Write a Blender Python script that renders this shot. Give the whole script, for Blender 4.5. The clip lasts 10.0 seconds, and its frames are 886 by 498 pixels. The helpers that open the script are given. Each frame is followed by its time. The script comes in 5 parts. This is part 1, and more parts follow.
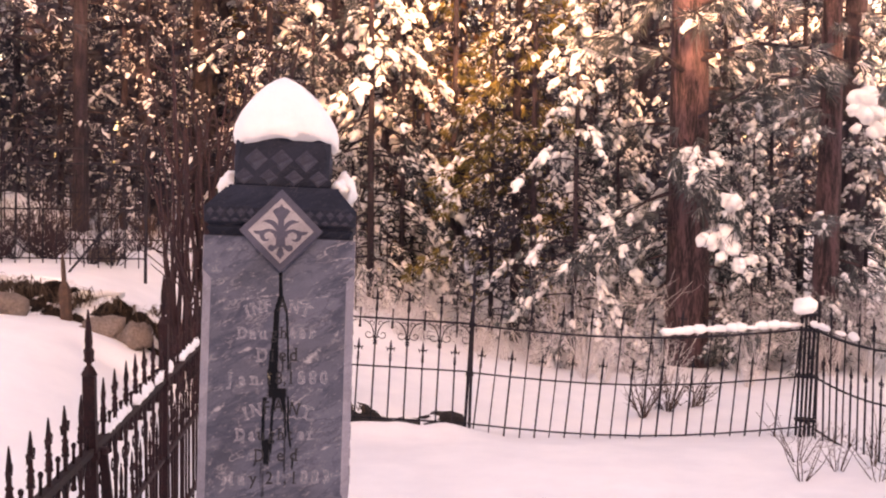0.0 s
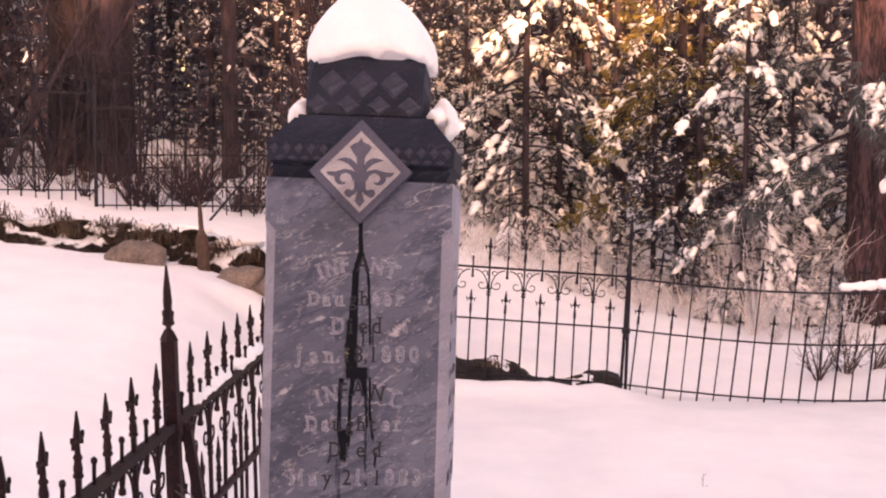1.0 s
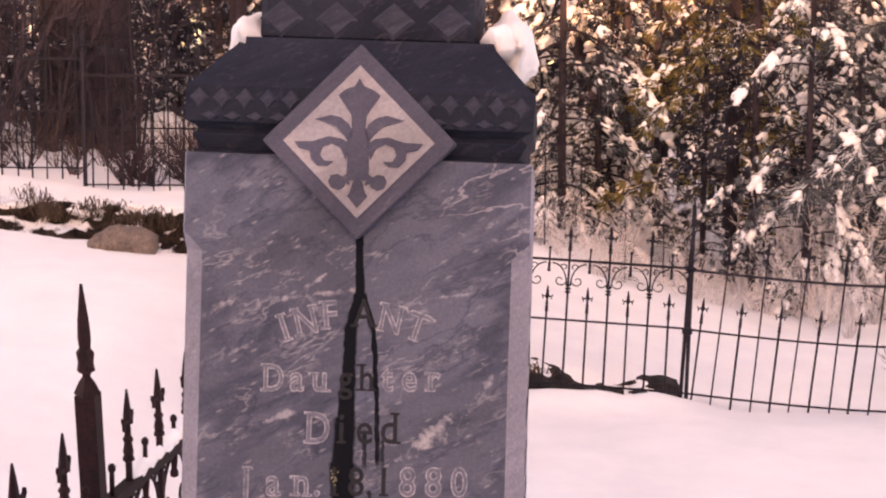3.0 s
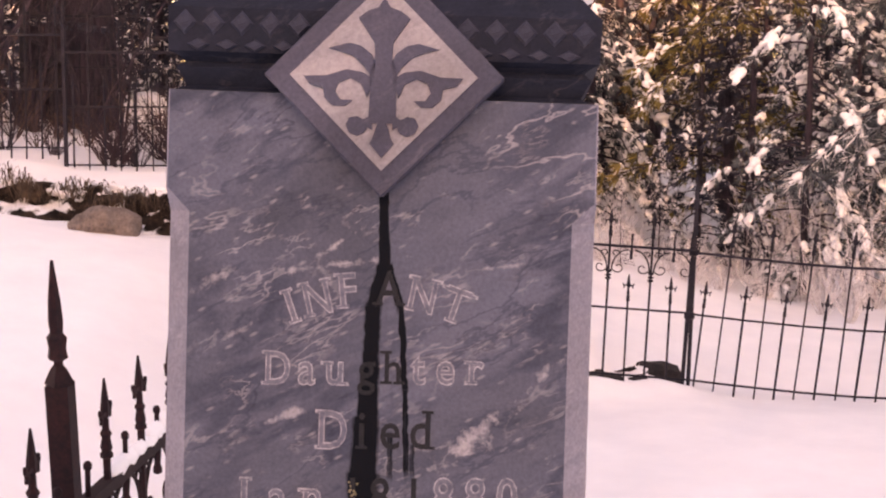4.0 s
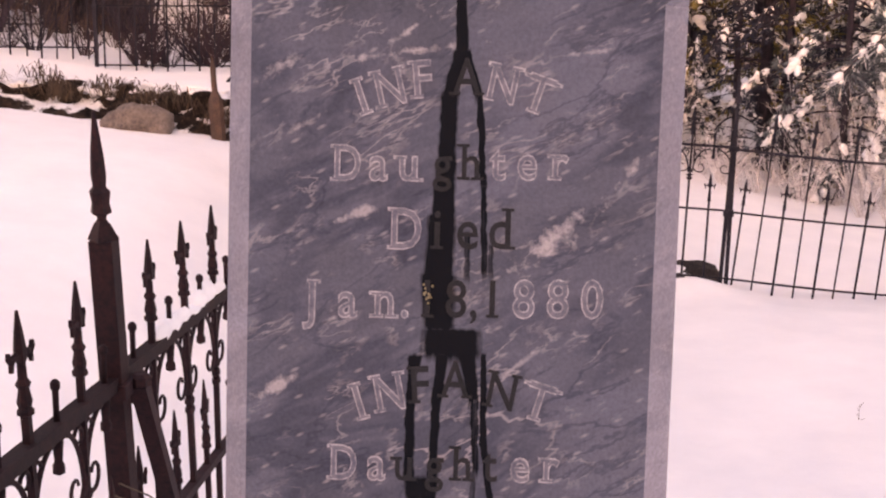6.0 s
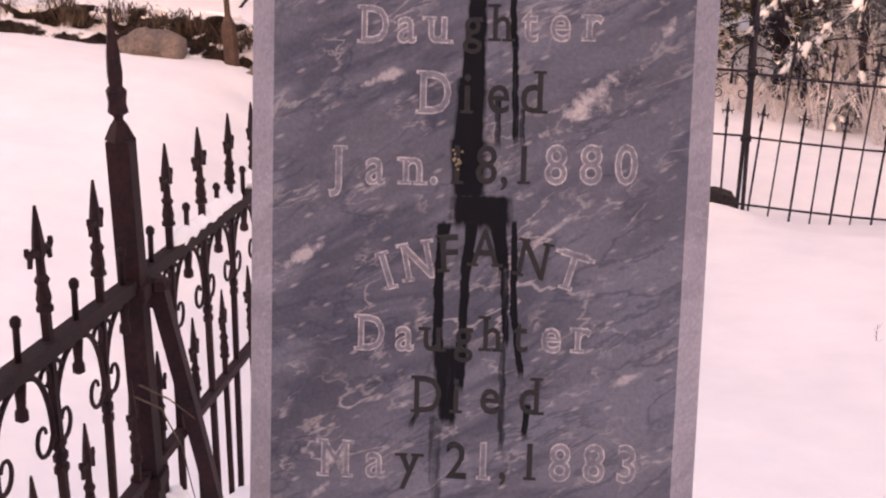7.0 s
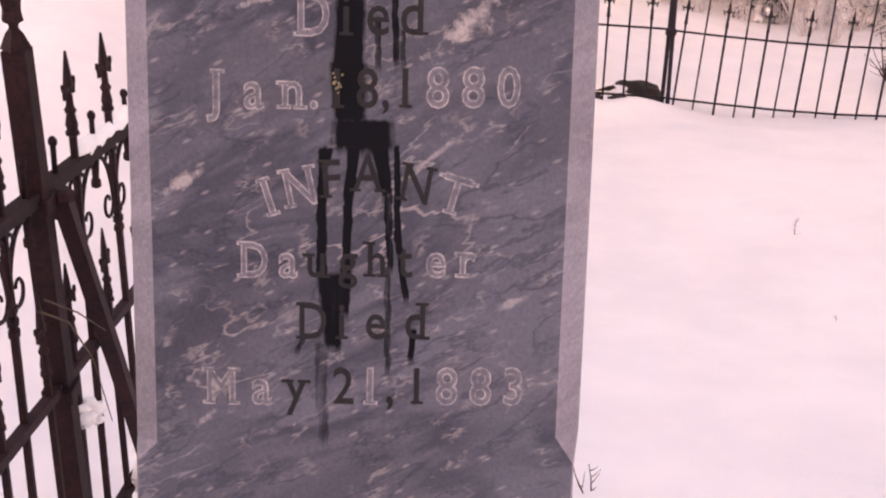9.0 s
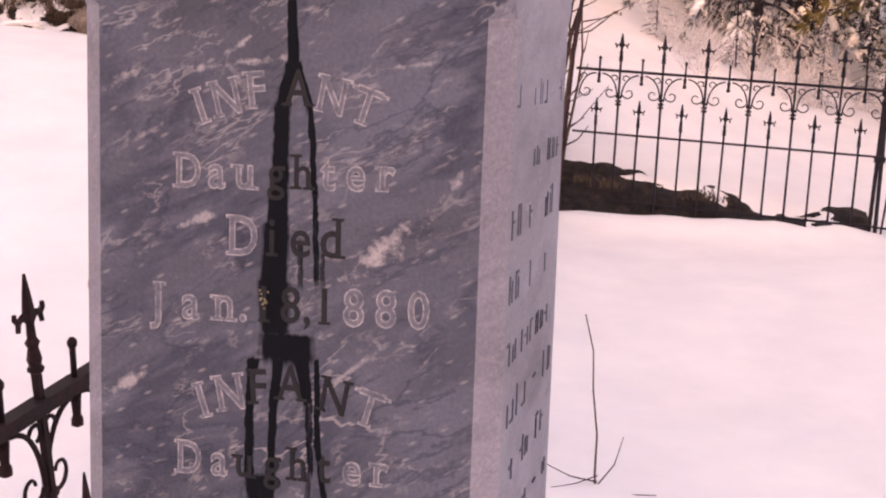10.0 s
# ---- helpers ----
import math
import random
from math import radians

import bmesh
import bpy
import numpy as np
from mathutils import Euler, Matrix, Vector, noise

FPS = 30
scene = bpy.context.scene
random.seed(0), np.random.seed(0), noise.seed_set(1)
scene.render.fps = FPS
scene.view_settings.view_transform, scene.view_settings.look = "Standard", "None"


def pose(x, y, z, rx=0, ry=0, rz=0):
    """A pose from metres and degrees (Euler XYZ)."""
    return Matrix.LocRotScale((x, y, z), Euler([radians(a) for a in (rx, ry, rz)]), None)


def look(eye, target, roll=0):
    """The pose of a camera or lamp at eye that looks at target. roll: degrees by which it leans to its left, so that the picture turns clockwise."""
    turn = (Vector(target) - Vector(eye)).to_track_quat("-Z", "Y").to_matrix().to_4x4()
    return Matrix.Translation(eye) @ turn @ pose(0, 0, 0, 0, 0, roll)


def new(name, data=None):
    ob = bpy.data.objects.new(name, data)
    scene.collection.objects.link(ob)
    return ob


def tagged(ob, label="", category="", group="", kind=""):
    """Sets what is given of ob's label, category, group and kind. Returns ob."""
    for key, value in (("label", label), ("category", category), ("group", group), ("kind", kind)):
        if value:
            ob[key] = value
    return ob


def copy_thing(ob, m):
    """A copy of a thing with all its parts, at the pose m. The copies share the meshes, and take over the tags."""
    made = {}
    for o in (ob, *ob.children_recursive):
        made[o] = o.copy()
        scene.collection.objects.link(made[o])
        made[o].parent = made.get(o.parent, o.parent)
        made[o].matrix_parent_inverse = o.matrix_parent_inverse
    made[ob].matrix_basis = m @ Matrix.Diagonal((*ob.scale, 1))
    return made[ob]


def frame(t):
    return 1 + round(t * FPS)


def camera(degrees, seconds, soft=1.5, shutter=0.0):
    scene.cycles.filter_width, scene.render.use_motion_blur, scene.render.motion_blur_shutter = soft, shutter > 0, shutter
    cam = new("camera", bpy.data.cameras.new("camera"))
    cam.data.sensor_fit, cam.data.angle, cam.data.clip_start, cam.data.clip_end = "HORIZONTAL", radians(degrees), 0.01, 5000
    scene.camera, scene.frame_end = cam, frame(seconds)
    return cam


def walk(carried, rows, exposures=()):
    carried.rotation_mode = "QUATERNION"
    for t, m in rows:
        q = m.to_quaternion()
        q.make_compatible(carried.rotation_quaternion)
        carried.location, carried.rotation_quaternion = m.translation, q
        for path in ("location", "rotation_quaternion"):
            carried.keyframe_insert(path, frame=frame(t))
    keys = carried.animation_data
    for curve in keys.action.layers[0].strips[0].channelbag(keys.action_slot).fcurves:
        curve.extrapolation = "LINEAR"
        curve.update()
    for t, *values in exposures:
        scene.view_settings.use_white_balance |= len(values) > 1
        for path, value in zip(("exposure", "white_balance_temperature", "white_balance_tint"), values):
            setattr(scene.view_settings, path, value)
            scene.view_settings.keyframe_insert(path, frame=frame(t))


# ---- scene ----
cam = camera(36.9, 10.0, 2.1)
PATH = [
    (0, (0.196, -1.159, 1.554), (0.327, 0.835, 1.474), 0.7),
    (0.5, (0.301, -0.776, 1.538), (0.316, 1.222, 1.448), 0.7),
    (1, (0.34, -0.448, 1.521), (0.22, 1.542, 1.36), 0.3),
    (1.5, (0.323, -0.118, 1.551), (0.173, 1.868, 1.367), 0.3),
    (2, (0.307, 0.264, 1.524), (0.129, 2.246, 1.325), 0.4),
    (3.5, (0.16, 1.003, 1.466), (0.022, 2.988, 1.269), 0.2),
    (4, (0.135, 1.103, 1.435), (0.004, 3.086, 1.216), 0.3),
    (4.5, (0.126, 1.121, 1.41), (-0.008, 3.104, 1.183), 0.3),
    (5, (0.114, 1.141, 1.378), (-0.031, 3.12, 1.124), 0.4),
    (5.5, (0.1, 1.154, 1.348), (-0.057, 3.126, 1.049), 0.3),
    (7, (0.07, 1.178, 1.254), (-0.117, 3.12, 0.814), 0.2),
    (7.5, (0.072, 1.179, 1.228), (-0.097, 3.11, 0.736), 0.2),
    (8, (0.066, 1.178, 1.217), (-0.089, 3.1, 0.686), 0.2),
    (8.5, (0.065, 1.189, 1.229), (-0.075, 3.106, 0.679), 0.2),
    (9, (0.111, 1.202, 1.277), (0.026, 3.109, 0.681), 0.2),
    (9.5, (0.259, 1.188, 1.332), (0.003, 3.093, 0.78), -0.3),
    (10, (0.39, 1.213, 1.388), (-0.059, 3.109, 0.938), -0.2),
]
walk(cam, [(t, look(eye, target, roll)) for t, eye, target, roll in PATH], [(0, 2.64, 10100, 52), (10, 2.64, 10100, 52)])

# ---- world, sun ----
SUN_EL, SUN_AZ = 8.0, 180.0          # low evening sun behind the camera: an added, unseen ridge keeps it off the graves, it reaches the tree tops ahead
world = bpy.data.worlds.new("winter_sky")
scene.world = world
world.use_nodes = True
wn = world.node_tree.nodes
sky = wn.new("ShaderNodeTexSky")
sky.sky_type = "NISHITA"
sky.sun_disc = False
sky.sun_elevation, sky.sun_rotation = radians(SUN_EL), radians(SUN_AZ)
sky.air_density, sky.dust_density = 1.0, 2.0
wn["Background"].inputs[1].default_value = 0.15
world.node_tree.links.new(sky.outputs[0], wn["Background"].inputs[0])
lamp = bpy.data.lights.new("sun", "SUN")
lamp.energy, lamp.angle, lamp.color = 2.7, radians(0.6), (1.0, 0.70, 0.40)
sun = new("sun", lamp)
az, el = radians(SUN_AZ), radians(SUN_EL)
sun.matrix_world = look((math.sin(az) * math.cos(el) * 30, math.cos(az) * math.cos(el) * 30, math.sin(el) * 30), (0, 0, 0))


# ---- materials ----
def material(name):
    m = bpy.data.materials.new(name)
    m.use_nodes = True
    return m, m.node_tree.nodes, m.node_tree.links, m.node_tree.nodes["Principled BSDF"]


def node(nt, kind, **values):
    n = nt.new(kind)
    for k, v in values.items():
        n.inputs[k.replace("_", " ")].default_value = v
    return n


def ramp(nodes, stops):
    r = nodes.new("ShaderNodeValToRGB")
    e = r.color_ramp.elements
    e[0].position, e[0].color = stops[0][0], (*stops[0][1], 1)
    e[1].position, e[1].color = stops[-1][0], (*stops[-1][1], 1)
    for p, c in stops[1:-1]:
        x = e.new(p)
        x.color = (*c, 1)
    return r


def mixed(nodes, links, fac, a, b, blend="MIX"):
    m = nodes.new("ShaderNodeMix")
    m.data_type, m.blend_type = "RGBA", blend
    for sock, v in ((m.inputs[0], fac), (m.inputs[6], a), (m.inputs[7], b)):
        if isinstance(v, (int, float)):
            sock.default_value = v
        elif isinstance(v, tuple):
            sock.default_value = (*v, 1)
        else:
            links.new(v, sock)
    return m.outputs[2]


def rough_stuff(name, dark, light, scale, rough=0.8, bump=0.3, fine=8.0, metal=0.0, stretch=(1, 1, 1), per_object=0.0, spec=0.5, dist=0.01, edge=(0.36, 0.64)):
    """A natural surface: two scales of noise between two colours, with fine relief."""
    m, n, l, b = material(name)
    co = n.new("ShaderNodeTexCoord")
    mp = n.new("ShaderNodeMapping")
    mp.inputs["Scale"].default_value = stretch
    l.new(co.outputs["Object"], mp.inputs[0])
    a = node(n, "ShaderNodeTexNoise", Scale=scale, Detail=6.0, Roughness=0.6)
    c = node(n, "ShaderNodeTexNoise", Scale=scale * fine, Detail=4.0, Roughness=0.7)
    l.new(mp.outputs[0], a.inputs["Vector"]), l.new(mp.outputs[0], c.inputs["Vector"])
    mx = node(n, "ShaderNodeMath")
    mx.operation = "MULTIPLY_ADD"
    l.new(c.outputs[0], mx.inputs[0])
    mx.inputs[1].default_value = 0.5
    half = n.new("ShaderNodeMath")
    half.operation = "MULTIPLY"
    half.inputs[1].default_value = 0.5
    l.new(a.outputs[0], half.inputs[0]), l.new(half.outputs[0], mx.inputs[2])
    r = ramp(n, [(edge[0], dark), (edge[1], light)])
    l.new(mx.outputs[0], r.inputs[0])
    col = r.outputs[0]
    if per_object:
        oi = n.new("ShaderNodeObjectInfo")
        k = n.new("ShaderNodeMapRange")
        k.inputs[3].default_value, k.inputs[4].default_value = 1 - per_object, 1 + per_object
        l.new(oi.outputs["Random"], k.inputs[0])
        h = n.new("ShaderNodeHueSaturation")
        l.new(k.outputs[0], h.inputs["Value"]), l.new(col, h.inputs["Color"])
        col = h.outputs[0]
    l.new(col, b.inputs["Base Color"])
    b.inputs["Roughness"].default_value, b.inputs["Metallic"].default_value = rough, metal
    b.inputs["Specular IOR Level"].default_value = spec
    if bump:
        bp = node(n, "ShaderNodeBump", Strength=bump, Distance=dist)
        l.new(mx.outputs[0], bp.inputs["Height"]), l.new(bp.outputs[0], b.inputs["Normal"])
    return m


def snow_material(name, scale):
    m, n, l, b = material(name)
    co = n.new("ShaderNodeTexCoord")
    a = node(n, "ShaderNodeTexNoise", Scale=scale, Detail=5.0, Roughness=0.6)
    f = node(n, "ShaderNodeTexNoise", Scale=160.0, Detail=3.0, Roughness=0.7)
    l.new(co.outputs["Object"], a.inputs["Vector"]), l.new(co.outputs["Object"], f.inputs["Vector"])
    r = ramp(n, [(0.3, (0.80, 0.80, 0.82)), (0.7, (0.90, 0.89, 0.90))])
    l.new(a.outputs[0], r.inputs[0]), l.new(r.outputs[0], b.inputs["Base Color"])
    b.inputs["Roughness"].default_value, b.inputs["Specular IOR Level"].default_value = 0.75, 0.25
    b1 = node(n, "ShaderNodeBump", Strength=0.35, Distance=0.03)
    b2 = node(n, "ShaderNodeBump", Strength=0.3, Distance=0.004)
    l.new(a.outputs[0], b1.inputs["Height"]), l.new(f.outputs[0], b2.inputs["Height"])
    l.new(b1.outputs[0], b2.inputs["Normal"]), l.new(b2.outputs[0], b.inputs["Normal"])
    return m


SNOW = snow_material("snow", 2.2)
SNOW_CLUMP = snow_material("snow_clump", 9.0)
IRON = rough_stuff("rusty_iron", (0.010, 0.007, 0.010), (0.036, 0.014, 0.016), 14, rough=0.7, bump=0.35, metal=0.0, spec=0.15, per_object=0.25, dist=0.003)
IRON_BLACK = rough_stuff("black_iron", (0.008, 0.009, 0.015), (0.022, 0.019, 0.027), 18, rough=0.65, bump=0.3, metal=0.0, spec=0.15, per_object=0.2, dist=0.003)
SOIL = rough_stuff("dark_soil", (0.004, 0.004, 0.006), (0.060, 0.042, 0.040), 16, edge=(0.42, 0.66), rough=0.95, bump=1.0, dist=0.04)
def snowy_soil():
    """Broken dark earth with snow lying on whatever faces up."""
    m, n, l, b = material("snowy_soil")
    co, g = n.new("ShaderNodeTexCoord"), n.new("ShaderNodeNewGeometry")
    a = node(n, "ShaderNodeTexNoise", Scale=16.0, Detail=7.0, Roughness=0.75)
    k = node(n, "ShaderNodeTexNoise", Scale=5.0, Detail=6.0, Roughness=0.7)
    l.new(co.outputs["Object"], a.inputs["Vector"]), l.new(co.outputs["Object"], k.inputs["Vector"])
    r = ramp(n, [(0.35, (0.004, 0.003, 0.003)), (0.56, (0.030, 0.020, 0.016)), (0.75, (0.09, 0.062, 0.045))])
    l.new(a.outputs[0], r.inputs[0])
    sp = n.new("ShaderNodeSeparateXYZ")
    l.new(g.outputs["Normal"], sp.inputs[0])
    ad = n.new("ShaderNodeMath")
    ad.operation = "MULTIPLY_ADD"
    l.new(k.outputs[0], ad.inputs[0])
    ad.inputs[1].default_value = 1.3
    l.new(sp.outputs[2], ad.inputs[2])
    mr = n.new("ShaderNodeMapRange")
    mr.inputs[1].default_value, mr.inputs[2].default_value = 1.38, 1.47
    l.new(ad.outputs[0], mr.inputs[0])
    l.new(mixed(n, l, mr.outputs[0], r.outputs[0], (0.84, 0.84, 0.86)), b.inputs["Base Color"])
    b.inputs["Roughness"].default_value, b.inputs["Specular IOR Level"].default_value = 0.95, 0.15
    bp = node(n, "ShaderNodeBump", Strength=0.9, Distance=0.03)
    l.new(a.outputs[0], bp.inputs["Height"]), l.new(bp.outputs[0], b.inputs["Normal"])
    return m


BANK = snowy_soil()
ROCK = rough_stuff("field_stone", (0.085, 0.066, 0.060), (0.25, 0.195, 0.17), 6, rough=0.9, bump=0.7, per_object=0.2, dist=0.03)
BARK_RED = rough_stuff("red_pine_bark", (0.016, 0.010, 0.014), (0.125, 0.070, 0.084), 4, edge=(0.44, 0.57), rough=0.95, bump=1.0, stretch=(3.4, 3.4, 0.55), per_object=0.2, fine=5, dist=0.06)
BARK = rough_stuff("dark_bark", (0.009, 0.007, 0.013), (0.050, 0.034, 0.050), 5, edge=(0.42, 0.60), rough=0.95, bump=1.0, stretch=(3, 3, 0.5), per_object=0.25, fine=5, dist=0.05)
BARK_STEM = rough_stuff("rusty_stem", (0.010, 0.006, 0.010), (0.050, 0.020, 0.026), 8, rough=0.9, bump=0.4)
TWIG = rough_stuff("brown_twig", (0.03, 0.018, 0.014), (0.11, 0.06, 0.045), 20, rough=0.85, bump=0.2)
GRASS = rough_stuff("dead_grass", (0.022, 0.014, 0.010), (0.12, 0.078, 0.05), 12, rough=0.9, bump=0.0)


def foliage(name, dark, light):
    m, n, l, b = material(name)
    g = n.new("ShaderNodeNewGeometry")
    oi = n.new("ShaderNodeObjectInfo")
    co = n.new("ShaderNodeTexCoord")
    a = node(n, "ShaderNodeTexNoise", Scale=1.3, Detail=4.0)
    l.new(co.outputs["Object"], a.inputs["Vector"])
    s = n.new("ShaderNodeMath")
    l.new(g.outputs["Random Per Island"], s.inputs[0]), l.new(a.outputs[0], s.inputs[1])
    r = ramp(n, [(0.45, dark), (1.25, light)])
    h = n.new("ShaderNodeMath")
    h.operation = "MULTIPLY"
    h.inputs[1].default_value = 0.8
    l.new(s.outputs[0], h.inputs[0]), l.new(h.outputs[0], r.inputs[0])
    k = n.new("ShaderNodeMapRange")
    k.inputs[3].default_value, k.inputs[4].default_value = 0.7, 1.3
    hs = n.new("ShaderNodeHueSaturation")
    l.new(oi.outputs["Random"], k.inputs[0]), l.new(k.outputs[0], hs.inputs["Value"]), l.new(r.outputs[0], hs.inputs["Color"])
    l.new(hs.outputs[0], b.inputs["Base Color"])
    b.inputs["Roughness"].default_value = 0.7
    tr = n.new("ShaderNodeBsdfTranslucent")
    ms = n.new("ShaderNodeMixShader")
    ms.inputs[0].default_value = 0.3
    l.new(hs.outputs[0], tr.inputs[0]), l.new(b.outputs[0], ms.inputs[1]), l.new(tr.outputs[0], ms.inputs[2])
    l.new(ms.outputs[0], n["Material Output"].inputs[0])
    return m


NEEDLES = foliage("fir_needles", (0.026, 0.032, 0.044), (0.090, 0.100, 0.128))
NEEDLES_DARK = foliage("dark_needles", (0.015, 0.017, 0.030), (0.052, 0.056, 0.086))
# yellow-green needles, with part of the low sun's gold put into their colour
NEEDLES_SUN_GOLD = foliage("sun_gilded_needles", (0.060, 0.052, 0.022), (0.27, 0.21, 0.07))
NEEDLES_RUST = foliage("rusty_needles", (0.05, 0.024, 0.013), (0.15, 0.070, 0.032))
PINE = foliage("pine_needles", (0.030, 0.040, 0.046), (0.115, 0.138, 0.150))


SIDE = 0.0157                      # the stone also leans a little to its side
# black run-off stains on the marble: top x, z, half width, bottom x, z, half width, strength
STAINS_HIGH = [
    (0.0006, 1.354, 0.0041, 0.0018, 1.286, 0.0056, 1.0), (0.0012, 1.288, 0.0061, -0.0080, 1.250, 0.0071, 1.0),
    (0.0058, 1.289, 0.0035, 0.0163, 1.250, 0.0041, 0.95), (-0.0085, 1.250, 0.0071, -0.0100, 1.195, 0.0076, 1.0),
    (0.0173, 1.251, 0.0030, 0.0212, 1.175, 0.0030, 0.95), (-0.0105, 1.195, 0.0081, -0.0131, 1.149, 0.0111, 1.0),
    (0.0212, 1.175, 0.0025, 0.0235, 1.099, 0.0030, 0.80), (0.0079, 1.134, 0.0030, 0.0078, 1.094, 0.0030, 0.7),
    (-0.0141, 1.149, 0.0122, -0.0161, 1.093, 0.0122, 1.0), (0.0285, 1.125, 0.0024, 0.0285, 1.098, 0.0024, 0.7),
]
STAINS_MIDDLE = [
    (-0.0160, 1.097, 0.0150, -0.0160, 1.050, 0.0126, 1.0), (-0.0045, 1.050, 0.0252, -0.0050, 1.027, 0.0261, 1.0),
    (-0.0357, 1.026, 0.0068, -0.0379, 1.011, 0.0044, 1.0), (-0.0384, 1.011, 0.0039, -0.0395, 0.982, 0.0039, 0.95),
    (-0.0119, 1.029, 0.0058, -0.0170, 0.988, 0.0044, 1.0), (0.0090, 1.030, 0.0077, 0.0150, 0.989, 0.0048, 1.0),
    (0.0235, 1.030, 0.0024, 0.0241, 0.956, 0.0034, 0.95),
]
STAINS_LOW = [
    (-0.0395, 0.985, 0.0044, -0.0404, 0.916, 0.0048, 0.85), (-0.0175, 0.990, 0.0039, -0.0190, 0.925, 0.0044, 0.92),
    (0.0158, 0.992, 0.0039, 0.0175, 0.926, 0.0029, 0.85), (0.0240, 0.958, 0.0034, 0.0308, 0.902, 0.0029, 0.92),
    (-0.0335, 0.919, 0.0106, -0.0315, 0.855, 0.0077, 0.84), (-0.0195, 0.925, 0.0058, -0.0215, 0.885, 0.0039, 0.8),
    (0.0155, 0.926, 0.0029, 0.0156, 0.835, 0.0029, 0.6), (0.0376, 0.873, 0.0029, 0.0352, 0.848, 0.0034, 0.9),
    (-0.0560, 0.864, 0.0024, -0.0623, 0.851, 0.0024, 0.7), (-0.0418, 0.859, 0.0058, -0.0409, 0.769, 0.0053, 0.55),
]


# white blotches in the marble: x, z, slope in degrees, half length, half width, strength
PALE = [
    (0.084, 1.133, 36, 0.045, 0.011, 0.9), (0.070, 1.124, 5, 0.030, 0.008, 0.8), (0.147, 1.191, 45, 0.022, 0.006, 0.8), (-0.088, 1.148, 22, 0.022, 0.005, 0.7),
    (-0.149, 1.275, 30, 0.022, 0.005, 0.7), (-0.043, 1.305, 35, 0.030, 0.004, 0.8), (-0.040, 1.288, 8, 0.045, 0.004, 0.8), (-0.161, 0.994, 24, 0.026, 0.007, 0.8),
    (0.067, 0.752, 38, 0.024, 0.006, 0.7), (-0.147, 0.784, 40, 0.016, 0.005, 0.7), (0.110, 1.290, 8, 0.030, 0.003, 0.6), (0.050, 1.020, 38, 0.040, 0.003, 0.6),
    (0.150, 0.830, 10, 0.020, 0.004, 0.6), (-0.130, 1.225, 30, 0.035, 0.004, 0.5), (0.120, 0.90, 25, 0.016, 0.003, 0.6),
]


